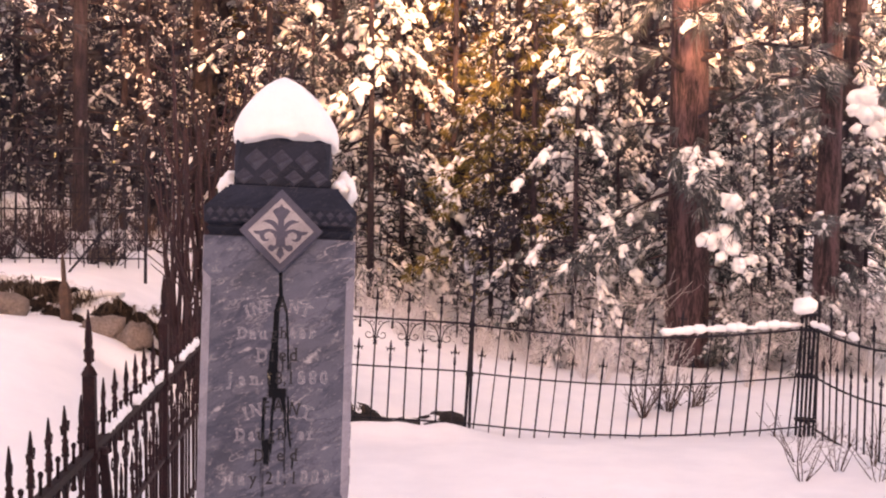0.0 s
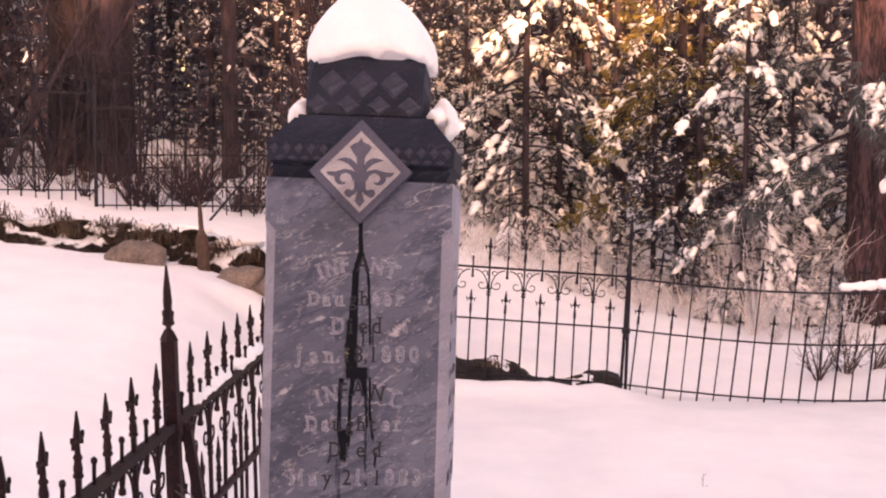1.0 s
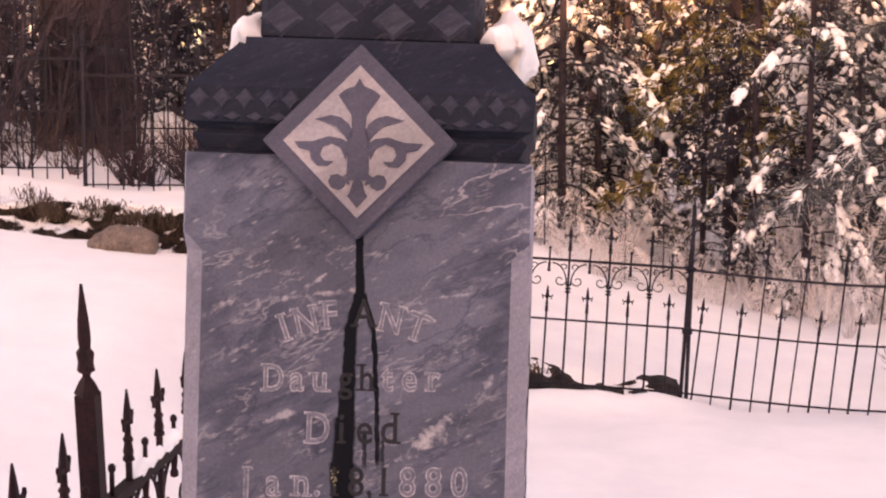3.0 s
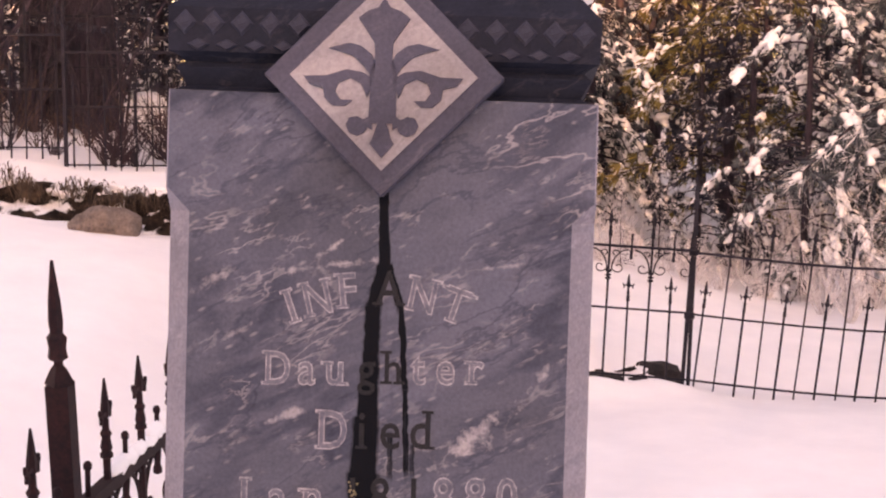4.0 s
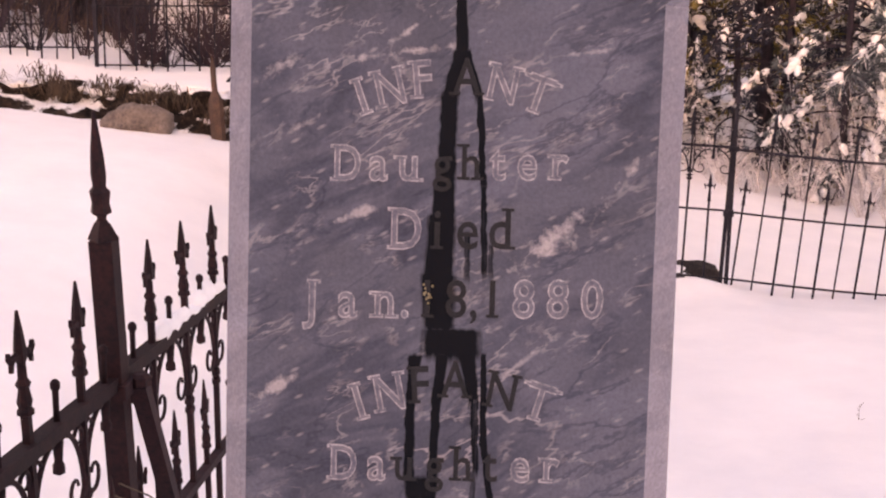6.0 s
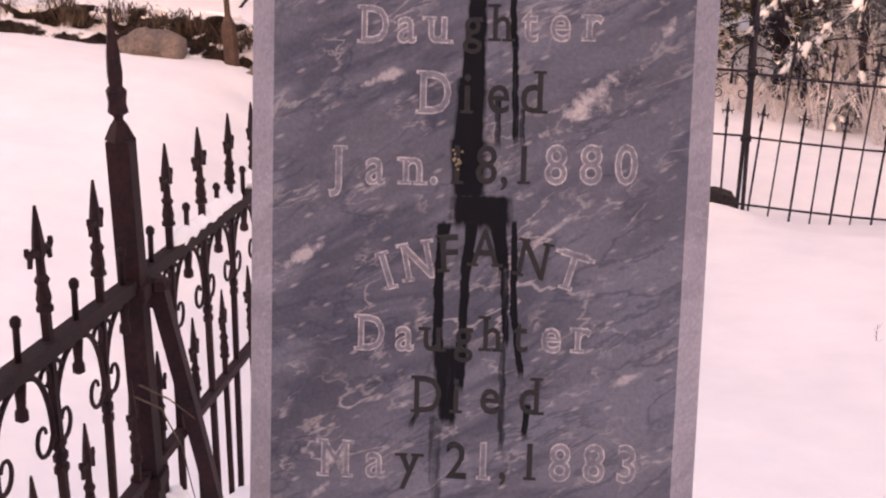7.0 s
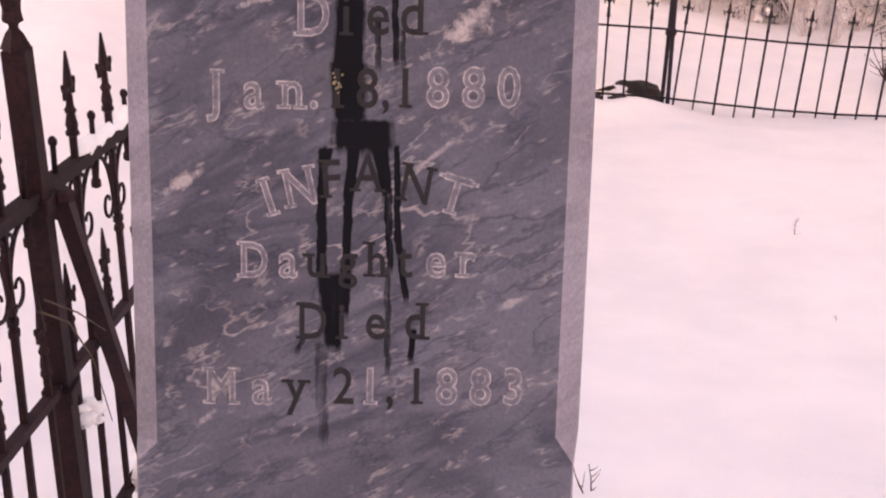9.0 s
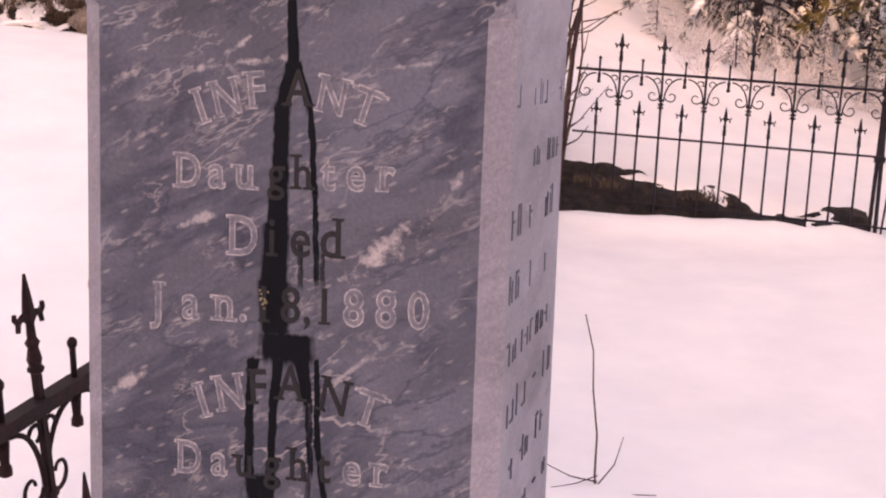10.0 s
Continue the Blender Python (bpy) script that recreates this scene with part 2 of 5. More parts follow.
def stain_mask(n, l):
    """How black the run-off has made the stone at a place, 0 to 1, in the gravestone's own coordinates."""
    co = n.new("ShaderNodeTexCoord")
    ns = node(n, "ShaderNodeTexNoise", Scale=70.0, Detail=3.0)
    l.new(co.outputs["Object"], ns.inputs["Vector"])
    sep = n.new("ShaderNodeSeparateXYZ")
    l.new(co.outputs["Object"], sep.inputs[0])
    wob = n.new("ShaderNodeMath")
    wob.operation = "MULTIPLY_ADD"
    l.new(ns.outputs[0], wob.inputs[0])
    wob.inputs[1].default_value = 0.006
    off = n.new("ShaderNodeMath")
    off.operation = "SUBTRACT"
    off.inputs[1].default_value = 0.003
    l.new(sep.outputs[0], off.inputs[0]), l.new(off.outputs[0], wob.inputs[2])
    total = None
    for x0, z0, w0, x1, z1, w1, k in STAINS_HIGH + STAINS_MIDDLE + STAINS_LOW:
        x0, x1 = x0 + (1.40 - z0) * SIDE, x1 + (1.40 - z1) * SIDE
        def along(a, b):
            mr = n.new("ShaderNodeMapRange")
            mr.inputs[1].default_value, mr.inputs[2].default_value = z1, z0
            mr.inputs[3].default_value, mr.inputs[4].default_value = b, a
            l.new(sep.outputs[2], mr.inputs[0])
            return mr.outputs[0]
        d = n.new("ShaderNodeMath")
        d.operation = "SUBTRACT"
        l.new(wob.outputs[0], d.inputs[0]), l.new(along(x0, x1), d.inputs[1])
        ab = n.new("ShaderNodeMath")
        ab.operation = "ABSOLUTE"
        l.new(d.outputs[0], ab.inputs[0])
        q = n.new("ShaderNodeMath")
        q.operation = "DIVIDE"
        l.new(ab.outputs[0], q.inputs[0]), l.new(along(w0, w1), q.inputs[1])
        edge = n.new("ShaderNodeMapRange")
        edge.inputs[1].default_value, edge.inputs[2].default_value = 1.25, 0.75
        l.new(q.outputs[0], edge.inputs[0])
        gate = n.new("ShaderNodeMapRange")
        gate.inputs[1].default_value, gate.inputs[2].default_value = z1 - 0.012, z1 + 0.004
        l.new(sep.outputs[2], gate.inputs[0])
        top = n.new("ShaderNodeMapRange")
        top.inputs[1].default_value, top.inputs[2].default_value = z0 + 0.005, z0 - 0.001
        l.new(sep.outputs[2], top.inputs[0])
        v = edge.outputs[0]
        for w in (gate.outputs[0], top.outputs[0], k):
            t = n.new("ShaderNodeMath")
            t.operation = "MULTIPLY"
            l.new(v, t.inputs[0])
            if isinstance(w, float):
                t.inputs[1].default_value = w
            else:
                l.new(w, t.inputs[1])
            v = t.outputs[0]
        if total is None:
            total = v
        else:
            mxm = n.new("ShaderNodeMath")
            mxm.operation = "MAXIMUM"
            l.new(total, mxm.inputs[0]), l.new(v, mxm.inputs[1])
            total = mxm.outputs[0]
    # ragged, streaky edges
    mp = n.new("ShaderNodeMapping")
    mp.inputs["Scale"].default_value = (190, 20, 16)
    l.new(co.outputs["Object"], mp.inputs[0])
    st = node(n, "ShaderNodeTexNoise", Scale=1.0, Detail=4.0, Roughness=0.6)
    l.new(mp.outputs[0], st.inputs["Vector"])
    ad = n.new("ShaderNodeMath")
    ad.operation = "MULTIPLY_ADD"
    l.new(st.outputs[0], ad.inputs[0])
    ad.inputs[1].default_value = 0.9
    l.new(total, ad.inputs[2])
    mr = n.new("ShaderNodeMapRange")
    mr.inputs[1].default_value, mr.inputs[2].default_value = 0.72, 1.25
    l.new(ad.outputs[0], mr.inputs[0])
    return mr.outputs[0]


def marble(name, dark, mid, pale, stained, veins=1.0):
    m, n, l, b = material(name)
    co = n.new("ShaderNodeTexCoord")
    mp = n.new("ShaderNodeMapping")
    rt = n.new("ShaderNodeMapping")
    rt.inputs["Rotation"].default_value = (0, radians(27), 0)
    l.new(co.outputs["Object"], rt.inputs[0])
    mp.inputs["Scale"].default_value = (1.15, 1.15, 3.2)
    l.new(rt.outputs[0], mp.inputs[0])
    big = node(n, "ShaderNodeTexNoise", Scale=2.4, Detail=8.0, Roughness=0.62, Distortion=0.5)
    l.new(mp.outputs[0], big.inputs["Vector"])
    base = ramp(n, [(0.30, tuple(c * 0.56 for c in mid)), (0.45, tuple(c * 0.86 for c in mid)), (0.56, mid), (0.78, tuple(c * 1.12 for c in mid))])
    l.new(big.outputs[0], base.inputs[0])
    col = base.outputs[0]
    # thin dark veins and broken white ones, both running up to the right
    for scale, lo, hi, colour, amount in ((2.4, 0.010, 0.055, dark, 0.62), (4.2, 0.003, 0.012, pale, 0.55), (13.0, 0.006, 0.024, pale, 0.36), (6.0, 0.005, 0.022, dark, 0.48)):
        v = node(n, "ShaderNodeTexNoise", Scale=scale, Detail=5.0, Roughness=0.6, Distortion=0.35)
        l.new(mp.outputs[0], v.inputs["Vector"])
        d = n.new("ShaderNodeMath")
        d.operation = "SUBTRACT"
        d.inputs[1].default_value = 0.5
        l.new(v.outputs[0], d.inputs[0])
        a = n.new("ShaderNodeMath")
        a.operation = "ABSOLUTE"
        l.new(d.outputs[0], a.inputs[0])
        mr = n.new("ShaderNodeMapRange")
        mr.inputs[1].default_value, mr.inputs[2].default_value = hi, lo
        mr.inputs[4].default_value = amount * veins
        l.new(a.outputs[0], mr.inputs[0])
        brk = node(n, "ShaderNodeTexNoise", Scale=scale * 2.1, Detail=2.0)
        l.new(co.outputs["Object"], brk.inputs["Vector"])
        bm2 = n.new("ShaderNodeMapRange")
        bm2.inputs[1].default_value, bm2.inputs[2].default_value = (0.38, 0.52) if colour == dark else (0.52, 0.64)
        l.new(brk.outputs[0], bm2.inputs[0])
        mu = n.new("ShaderNodeMath")
        mu.operation = "MULTIPLY"
        l.new(mr.outputs[0], mu.inputs[0]), l.new(bm2.outputs[0], mu.inputs[1])
        col = mixed(n, l, mu.outputs[0], col, colour)
    sp = node(n, "ShaderNodeTexVoronoi", Scale=30.0)
    l.new(mp.outputs[0], sp.inputs["Vector"])
    sm = n.new("ShaderNodeMapRange")
    sm.inputs[1].default_value, sm.inputs[2].default_value, sm.inputs[4].default_value = 0.19, 0.05, 0.42 * veins
    l.new(sp.outputs["Distance"], sm.inputs[0])
    col = mixed(n, l, sm.outputs[0], col, pale)
    if stained:
        nb = node(n, "ShaderNodeTexNoise", Scale=45.0, Detail=5.0, Roughness=0.65)
        l.new(co.outputs["Object"], nb.inputs["Vector"])
        for cx, cz, turn, ln, wd, k in PALE:
            mq = n.new("ShaderNodeMapping")
            mq.vector_type = "TEXTURE"
            mq.inputs["Location"].default_value = (cx + (1.40 - cz) * SIDE, 0, cz)
            mq.inputs["Rotation"].default_value = (0, radians(-turn), 0)
            mq.inputs["Scale"].default_value = (ln, 10, wd)
            l.new(co.outputs["Object"], mq.inputs[0])
            ln_n = n.new("ShaderNodeVectorMath")
            ln_n.operation = "LENGTH"
            l.new(mq.outputs[0], ln_n.inputs[0])
            ad = n.new("ShaderNodeMath")
            ad.operation = "MULTIPLY_ADD"
            l.new(nb.outputs[0], ad.inputs[0])
            ad.inputs[1].default_value = 5.5
            l.new(ln_n.outputs["Value"], ad.inputs[2])
            mr = n.new("ShaderNodeMapRange")
            mr.inputs[1].default_value, mr.inputs[2].default_value, mr.inputs[4].default_value = 3.55, 2.7, k
            l.new(ad.outputs[0], mr.inputs[0])
            col = mixed(n, l, mr.outputs[0], col, pale)
    grain = node(n, "ShaderNodeTexNoise", Scale=260.0, Detail=3.0, Roughness=0.7)
    l.new(co.outputs["Object"], grain.inputs["Vector"])
    gr = ramp(n, [(0.3, (0.82, 0.82, 0.82)), (0.7, (1.12, 1.12, 1.12))])
    l.new(grain.outputs[0], gr.inputs[0])
    col = mixed(n, l, 1.0, col, gr.outputs[0], "MULTIPLY")
    if stained:
        col = mixed(n, l, stain_mask(n, l), col, (0.003, 0.004, 0.007))
    l.new(col, b.inputs["Base Color"])
    b.inputs["Roughness"].default_value, b.inputs["Specular IOR Level"].default_value = 0.7, 0.12
    bp = node(n, "ShaderNodeBump", Strength=0.25, Distance=0.002)
    l.new(grain.outputs[0], bp.inputs["Height"]), l.new(bp.outputs[0], b.inputs["Normal"])
    return m


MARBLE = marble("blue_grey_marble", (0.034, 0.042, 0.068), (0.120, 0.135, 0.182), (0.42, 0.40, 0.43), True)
MARBLE_PALE = marble("rough_cut_skylit_marble", (0.17, 0.17, 0.21), (0.28, 0.275, 0.335), (0.42, 0.40, 0.45), False, 0.6)
MARBLE_BLACK = marble("lichen_blackened_marble", (0.008, 0.010, 0.017), (0.022, 0.027, 0.044), (0.10, 0.10, 0.12), False, 0.6)
MARBLE_WORN = marble("worn_dark_marble", (0.020, 0.024, 0.038), (0.056, 0.062, 0.090), (0.12, 0.12, 0.145), False, 0.8)
MARBLE_PLAIN = marble("smooth_grey_marble", (0.058, 0.062, 0.092), (0.092, 0.096, 0.134), (0.22, 0.215, 0.26), False, 0.35)
FROST = marble("chalky_cut_marble", (0.24, 0.23, 0.25), (0.38, 0.36, 0.385), (0.55, 0.52, 0.54), False, 0.6)
def chalked(name, low, high):
    """Cut lettering: chalky in patches, stone-grey between."""
    m, n, l, b = material(name)
    co = n.new("ShaderNodeTexCoord")
    a = node(n, "ShaderNodeTexNoise", Scale=95.0, Detail=6.0, Roughness=0.75)
    l.new(co.outputs["Object"], a.inputs["Vector"])
    r = ramp(n, [(0.36, low), (0.62, high)])
    l.new(a.outputs[0], r.inputs[0])
    l.new(mixed(n, l, stain_mask(n, l), r.outputs[0], (0.003, 0.004, 0.007)), b.inputs["Base Color"])
    b.inputs["Roughness"].default_value = 0.8
    bp = node(n, "ShaderNodeBump", Strength=0.4, Distance=0.002)
    l.new(a.outputs[0], bp.inputs["Height"]), l.new(bp.outputs[0], b.inputs["Normal"])
    return m


CUT = chalked("chalky_letter_edge", (0.10, 0.11, 0.15), (0.42, 0.41, 0.45))
CUT_CORE = chalked("letter_core", (0.080, 0.092, 0.135), (0.19, 0.19, 0.235))
CUT_BLACK = rough_stuff("blackened_letter", (0.003, 0.004, 0.006), (0.012, 0.014, 0.021), 150, rough=0.8, bump=0.3, dist=0.001)


# ---- building helpers ----
def mesh_of(name, bm, mat, smooth=False):
    me = bpy.data.meshes.new(name)
    bm.to_mesh(me)
    bm.free()
    me.materials.append(mat)
    if smooth:
        me.polygons.foreach_set("use_smooth", [True] * len(me.polygons))
    return me


def part(name, bm, mat, parent, label="", smooth=False, m=None):
    me = bm if isinstance(bm, bpy.types.Mesh) else mesh_of(name, bm, mat, smooth)
    ob = new(name, me)
    ob.parent = parent
    if m is not None:
        ob.matrix_basis = m
    if label:
        ob["label"] = label
    return ob


def thing(name, m, label, category, group="", kind=""):
    ob = new(name)
    ob.empty_display_size = 0.1
    ob.matrix_basis = m
    return tagged(ob, label, category, group, kind)


def raw(name, verts, faces, mat, smooth=False):
    me = bpy.data.meshes.new(name)
    me.from_pydata(verts, [], faces)
    me.materials.append(mat)
    if smooth:
        me.polygons.foreach_set("use_smooth", [True] * len(me.polygons))
    me.update()
    return me


def box(bm, x0, x1, y0, y1, z0, z1, bevel=0.0):
    r = bmesh.ops.create_cube(bm, size=1.0, matrix=Matrix.Translation(((x0 + x1) / 2, (y0 + y1) / 2, (z0 + z1) / 2)) @ Matrix.Diagonal((x1 - x0, y1 - y0, z1 - z0, 1)))
    if bevel:
        es = list({e for v in r["verts"] for e in v.link_edges})
        bmesh.ops.bevel(bm, geom=es, offset=bevel, segments=2, affect="EDGES", profile=0.6)
    return bm


def lathe(bm, profile, sides=8, at=(0, 0, 0), squash=1.0):
    """Turned shape from (radius, height) pairs round the z axis."""
    rings = []
    for r, z in profile:
        rings.append([bm.verts.new((at[0] + r * math.cos(2 * math.pi * i / sides), at[1] + squash * r * math.sin(2 * math.pi * i / sides), at[2] + z)) for i in range(sides)])
    for a, b in zip(rings, rings[1:]):
        for i in range(sides):
            bm.faces.new((a[i], a[(i + 1) % sides], b[(i + 1) % sides], b[i]))
    bm.faces.new(rings[0][::-1]), bm.faces.new(rings[-1])
    return bm


def tube(bm, pts, radius, sides=5, taper=None):
    """A bar bent along points; radius may taper to the given end radius."""
    pts = [Vector(p) for p in pts]
    rings, n = [], len(pts)
    side = None
    for i, p in enumerate(pts):
        d = (pts[min(i + 1, n - 1)] - pts[max(i - 1, 0)]).normalized()
        if side is None:
            side = d.orthogonal().normalized()
        side = (side - d * side.dot(d)).normalized()
        up = d.cross(side)
        r = radius if taper is None else radius + (taper - radius) * i / (n - 1)
        rings.append([bm.verts.new(p + (side * math.cos(2 * math.pi * k / sides) + up * math.sin(2 * math.pi * k / sides)) * r) for k in range(sides)])
    for a, b in zip(rings, rings[1:]):
        for k in range(sides):
            bm.faces.new((a[k], a[(k + 1) % sides], b[(k + 1) % sides], b[k]))
    bm.faces.new(rings[0][::-1]), bm.faces.new(rings[-1])
    return bm


def prism(bm, outline, y0, y1):
    """An outline in the x-z plane, given counter-clockwise seen from the front (-y), thickened from y0 (front) to y1."""
    a = [bm.verts.new((x, y0, z)) for x, z in outline]
    b = [bm.verts.new((x, y1, z)) for x, z in outline]
    bm.faces.new(a), bm.faces.new(b[::-1])
    for i in range(len(a)):
        j = (i + 1) % len(a)
        bm.faces.new((a[j], a[i], b[i], b[j]))
    bmesh.ops.recalc_face_normals(bm, faces=bm.faces[:])
    return bm


def lump(bm, c, size, seed, sub=2, rough=0.25):
    """A soft uneven lump of the given half sizes."""
    r = bmesh.ops.create_icosphere(bm, subdivisions=sub, radius=1.0)
    for v in r["verts"]:
        p = v.co.copy()
        k = 1 + rough * noise.noise(p * 1.3 + Vector((seed * 3.7, seed * 1.9, seed)))+ rough * 0.4 * noise.noise(p * 3.7 + Vector((seed, 9, seed)))
        v.co = Vector(c) + Vector((p.x * size[0], p.y * size[1], p.z * size[2])) * k
    return bm


def smooth01(t):
    t = max(0.0, min(1.0, t))
    return t * t * (3 - 2 * t)


# ---- ground ----
FENCE_Y, LEFT_X, RIGHT_X, LEVEL = 8.87, -0.70, 3.68, -0.20


def bank_y(x):
    """The foot of the earth bank behind the plots."""
    return 9.62 + 0.06 * max(0.0, -1.2 - x) + 0.08 * math.sin(x * 1.7) - 0.6 * smooth01((x + 1.5) / 0.7)


def height(x, y):
    h = LEVEL + 0.035 * noise.noise(Vector((x * 0.6, y * 0.6, 3))) + 0.012 * noise.noise(Vector((x * 2.3, y * 2.3, 7)))
    left = smooth01((LEFT_X - 0.05 - x) / 1.5)
    h += left * (0.72 * smooth01((y - 2.6) / 6.6) + 0.10 * min(3.0, max(0.0, -x - 2.2)) * smooth01((y - 4.0) / 5.0) + 0.03 * max(0.0, -x - 2))
    if x < -0.6:
        up = smooth01((y - bank_y(x)) / 0.55)
        h += up * left * (0.24 - 0.09 * smooth01((-2.4 - x) / 1.0)) + left * min(4.0, max(0.0, y - 10.2)) * 0.06
    right = 1 - left
    back = max(0.0, y - FENCE_Y - 0.06)
    step = smooth01(back / 0.16) * 0.25 * max(0.0, min(1.0, 1 - (x + 0.7) / 1.8))
    far = min(back, 9.0) * max(0.0, 0.145 - 0.045 * (x + 0.9)) + max(0.0, back - 9.0) * 0.03
    h += right * (step + far)
    h += 0.08 * smooth01((y - 9) / 4) * noise.noise(Vector((x * 0.9, y * 0.9, 11)))
    h += 0.05 * math.exp(-((x - LEFT_X) / 0.28) ** 2) * smooth01((FENCE_Y - y) / 0.5)
    h += 0.07 * math.exp(-((x - 0.0) / 0.42) ** 2 - ((y - 2.45) / 0.45) ** 2)
    h += 0.07 * math.exp(-((y - 8.66) / 0.16) ** 2) * smooth01((x + 1.0) / 0.2) * smooth01((1.3 - x) / 0.6) * (1 + 0.5 * noise.noise(Vector((x * 5, 1, 2))))
    h -= 0.075 * smooth01((x - 0.95) / 0.5) * smooth01((4.2 - x) / 0.6) * math.exp(-((y - 8.95) / 0.6) ** 2)
    # unseen ridge added behind the camera to keep the low sun off the graves
    h += 9.0 * smooth01((-8 - y) / 24)
    return h


def axis(lo, hi, fine_lo, fine_hi, step):
    a = list(np.arange(fine_lo, fine_hi, step))
    v, s = fine_hi, step
    while v < hi:
        a.append(v)
        s *= 1.35
        v += s
    a.append(hi)
    v, s = fine_lo, step
    low = []
    while v > lo:
        s *= 1.35
        v -= s
        low.append(max(v, lo))
    return low[::-1] + a


gx, gy = axis(-400, 400, -6.5, 6.0, 0.09), axis(-300, 600, 0.0, 15.0, 0.09)
gv = [(x, y, height(x, y)) for y in gy for x in gx]
w = len(gx)
gf = [(j * w + i, j * w + i + 1, (j + 1) * w + i + 1, (j + 1) * w + i) for j in range(len(gy) - 1) for i in range(w - 1)]
ground = new("ground", raw("ground", gv, gf, SNOW, True))
tagged(ground, "smooth white snow covering the graveyard slope", "snow ground", kind="structure")


# ---- gravestone ----
stone = thing("gravestone", pose(-0.0205, 2.182, 0.005, -5, 0.9, 0), "blue-grey marble pedestal gravestone with black run-off stains, standing in snow", "gravestone")
HW, DEPTH, CH = 0.193, 0.345, 0.021


def die_ring(bm, left, right, y0, y1, ch, zl, zr):
    """One eight-cornered course of the shaft; its height may differ from the left side to the right."""
    pts = [(left + ch * 1.1, y0), (right - ch, y0), (right, y0 + ch), (right, y1 - ch), (right - ch, y1), (left + ch, y1), (left, y1 - ch), (left, y0 + ch)]
    return [bm.verts.new((x, y, zl + (zr - zl) * (x - left) / (right - left))) for x, y in pts]


bm = bmesh.new()
courses = [(-0.35, -0.35, -0.196, 0.187, 0.0015), (0.747, 0.759, -0.196, 0.187, 0.0015), (0.762, 0.783, -0.200, 0.191, CH), (0.90, 0.90, -0.200, 0.1915, CH), (1.05, 1.05, -0.2005, 0.192, CH),
           (1.20, 1.20, -0.2005, 0.192, CH), (1.333, 1.330, -0.2005, 0.193, CH), (1.354, 1.348, -0.200, 0.193, 0.0015), (1.444, 1.4375, -0.1995, 0.193, 0.0015)]
rings = [die_ring(bm, left, right, 0.0, DEPTH, c, zl, zr) for zl, zr, left, right, c in courses]
for a, b in zip(rings, rings[1:]):
    for i in range(8):
        bm.faces.new((a[i], a[(i + 1) % 8], b[(i + 1) % 8], b[i]))
bm.faces.new(rings[0][::-1]), bm.faces.new(rings[-1])
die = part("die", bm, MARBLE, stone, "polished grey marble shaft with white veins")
# paler marble: rough-cut chamfers, and side faces with skylight put into their colour
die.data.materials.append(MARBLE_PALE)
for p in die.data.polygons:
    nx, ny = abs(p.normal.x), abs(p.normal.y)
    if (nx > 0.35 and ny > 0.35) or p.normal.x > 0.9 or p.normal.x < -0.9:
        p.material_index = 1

ASKEW = Matrix.Translation((-0.193, 0, 1.445)) @ pose(0, 0, 0, 0, 0.95, 0) @ Matrix.Translation((0.189, 0, -1.446))
bm = bmesh.new()
prof = [(HW - 0.004, 1.446), (HW - 0.012, 1.450), (HW - 0.008, 1.458), (HW - 0.003, 1.466), (HW - 0.010, 1.472), (HW - 0.006, 1.476), (HW + 0.003, 1.480), (HW + 0.004, 1.520), (HW - 0.002, 1.526), (0.150, 1.574), (0.146, 1.583)]
rings = []
for r, z in prof:
    d = HW - r
    rings.append([bm.verts.new(c) for c in ((-r, d, z), (r, d, z), (r, DEPTH - d, z), (-r, DEPTH - d, z))])
for a, b in zip(rings, rings[1:]):
    for i in range(4):
        bm.faces.new((a[i], a[(i + 1) % 4], b[(i + 1) % 4], b[i]))
bm.faces.new(rings[0][::-1]), bm.faces.new(rings[-1])
part("cornice", bm, MARBLE_BLACK, stone, "blackened moulded cornice with sloped shoulders", m=ASKEW)

bm = bmesh.new()
rings = []
for r, z in ((0.122, 1.584), (0.126, 1.588), (0.1255, 1.66), (0.127, 1.69), (0.126, 1.705), (0.114, 1.728), (0.09, 1.745)):
    d = HW - r
    c = 0.008 + 0.5 * max(0.0, z - 1.675)
    rings.append([bm.verts.new(p) for p in ((-r + c, d, z), (r - c, d, z), (r, d + c, z), (r, DEPTH - d - c, z), (r - c, DEPTH - d, z), (-r + c, DEPTH - d, z), (-r, DEPTH - d - c, z), (-r, d + c, z))])
for a, b in zip(rings, rings[1:]):
    for i in range(8):
        bm.faces.new((a[i], a[(i + 1) % 8], b[(i + 1) % 8], b[i]))
bm.faces.new(rings[0][::-1]), bm.faces.new(rings[-1])
CAP = ASKEW @ Matrix.Translation((-0.005, 0, 0))
part("cap_block", bm, MARBLE_BLACK, stone, "blackened marble cap carved with worn lozenges", m=CAP)


def lozenge(w, h, d):
    b = bmesh.new()
    v = [b.verts.new(p) for p in ((-w, 0, 0), (0, 0, -h), (w, 0, 0), (0, 0, h))]
    u = [b.verts.new(p) for p in ((-w * 0.72, -d, 0), (0, -d, -h * 0.72), (w * 0.72, -d, 0), (0, -d, h * 0.72))]
    b.faces.new(u)
    for i in range(4):
        b.faces.new((v[i], v[(i + 1) % 4], u[(i + 1) % 4], u[i]))
    bmesh.ops.recalc_face_normals(b, faces=b.faces[:])
    return b


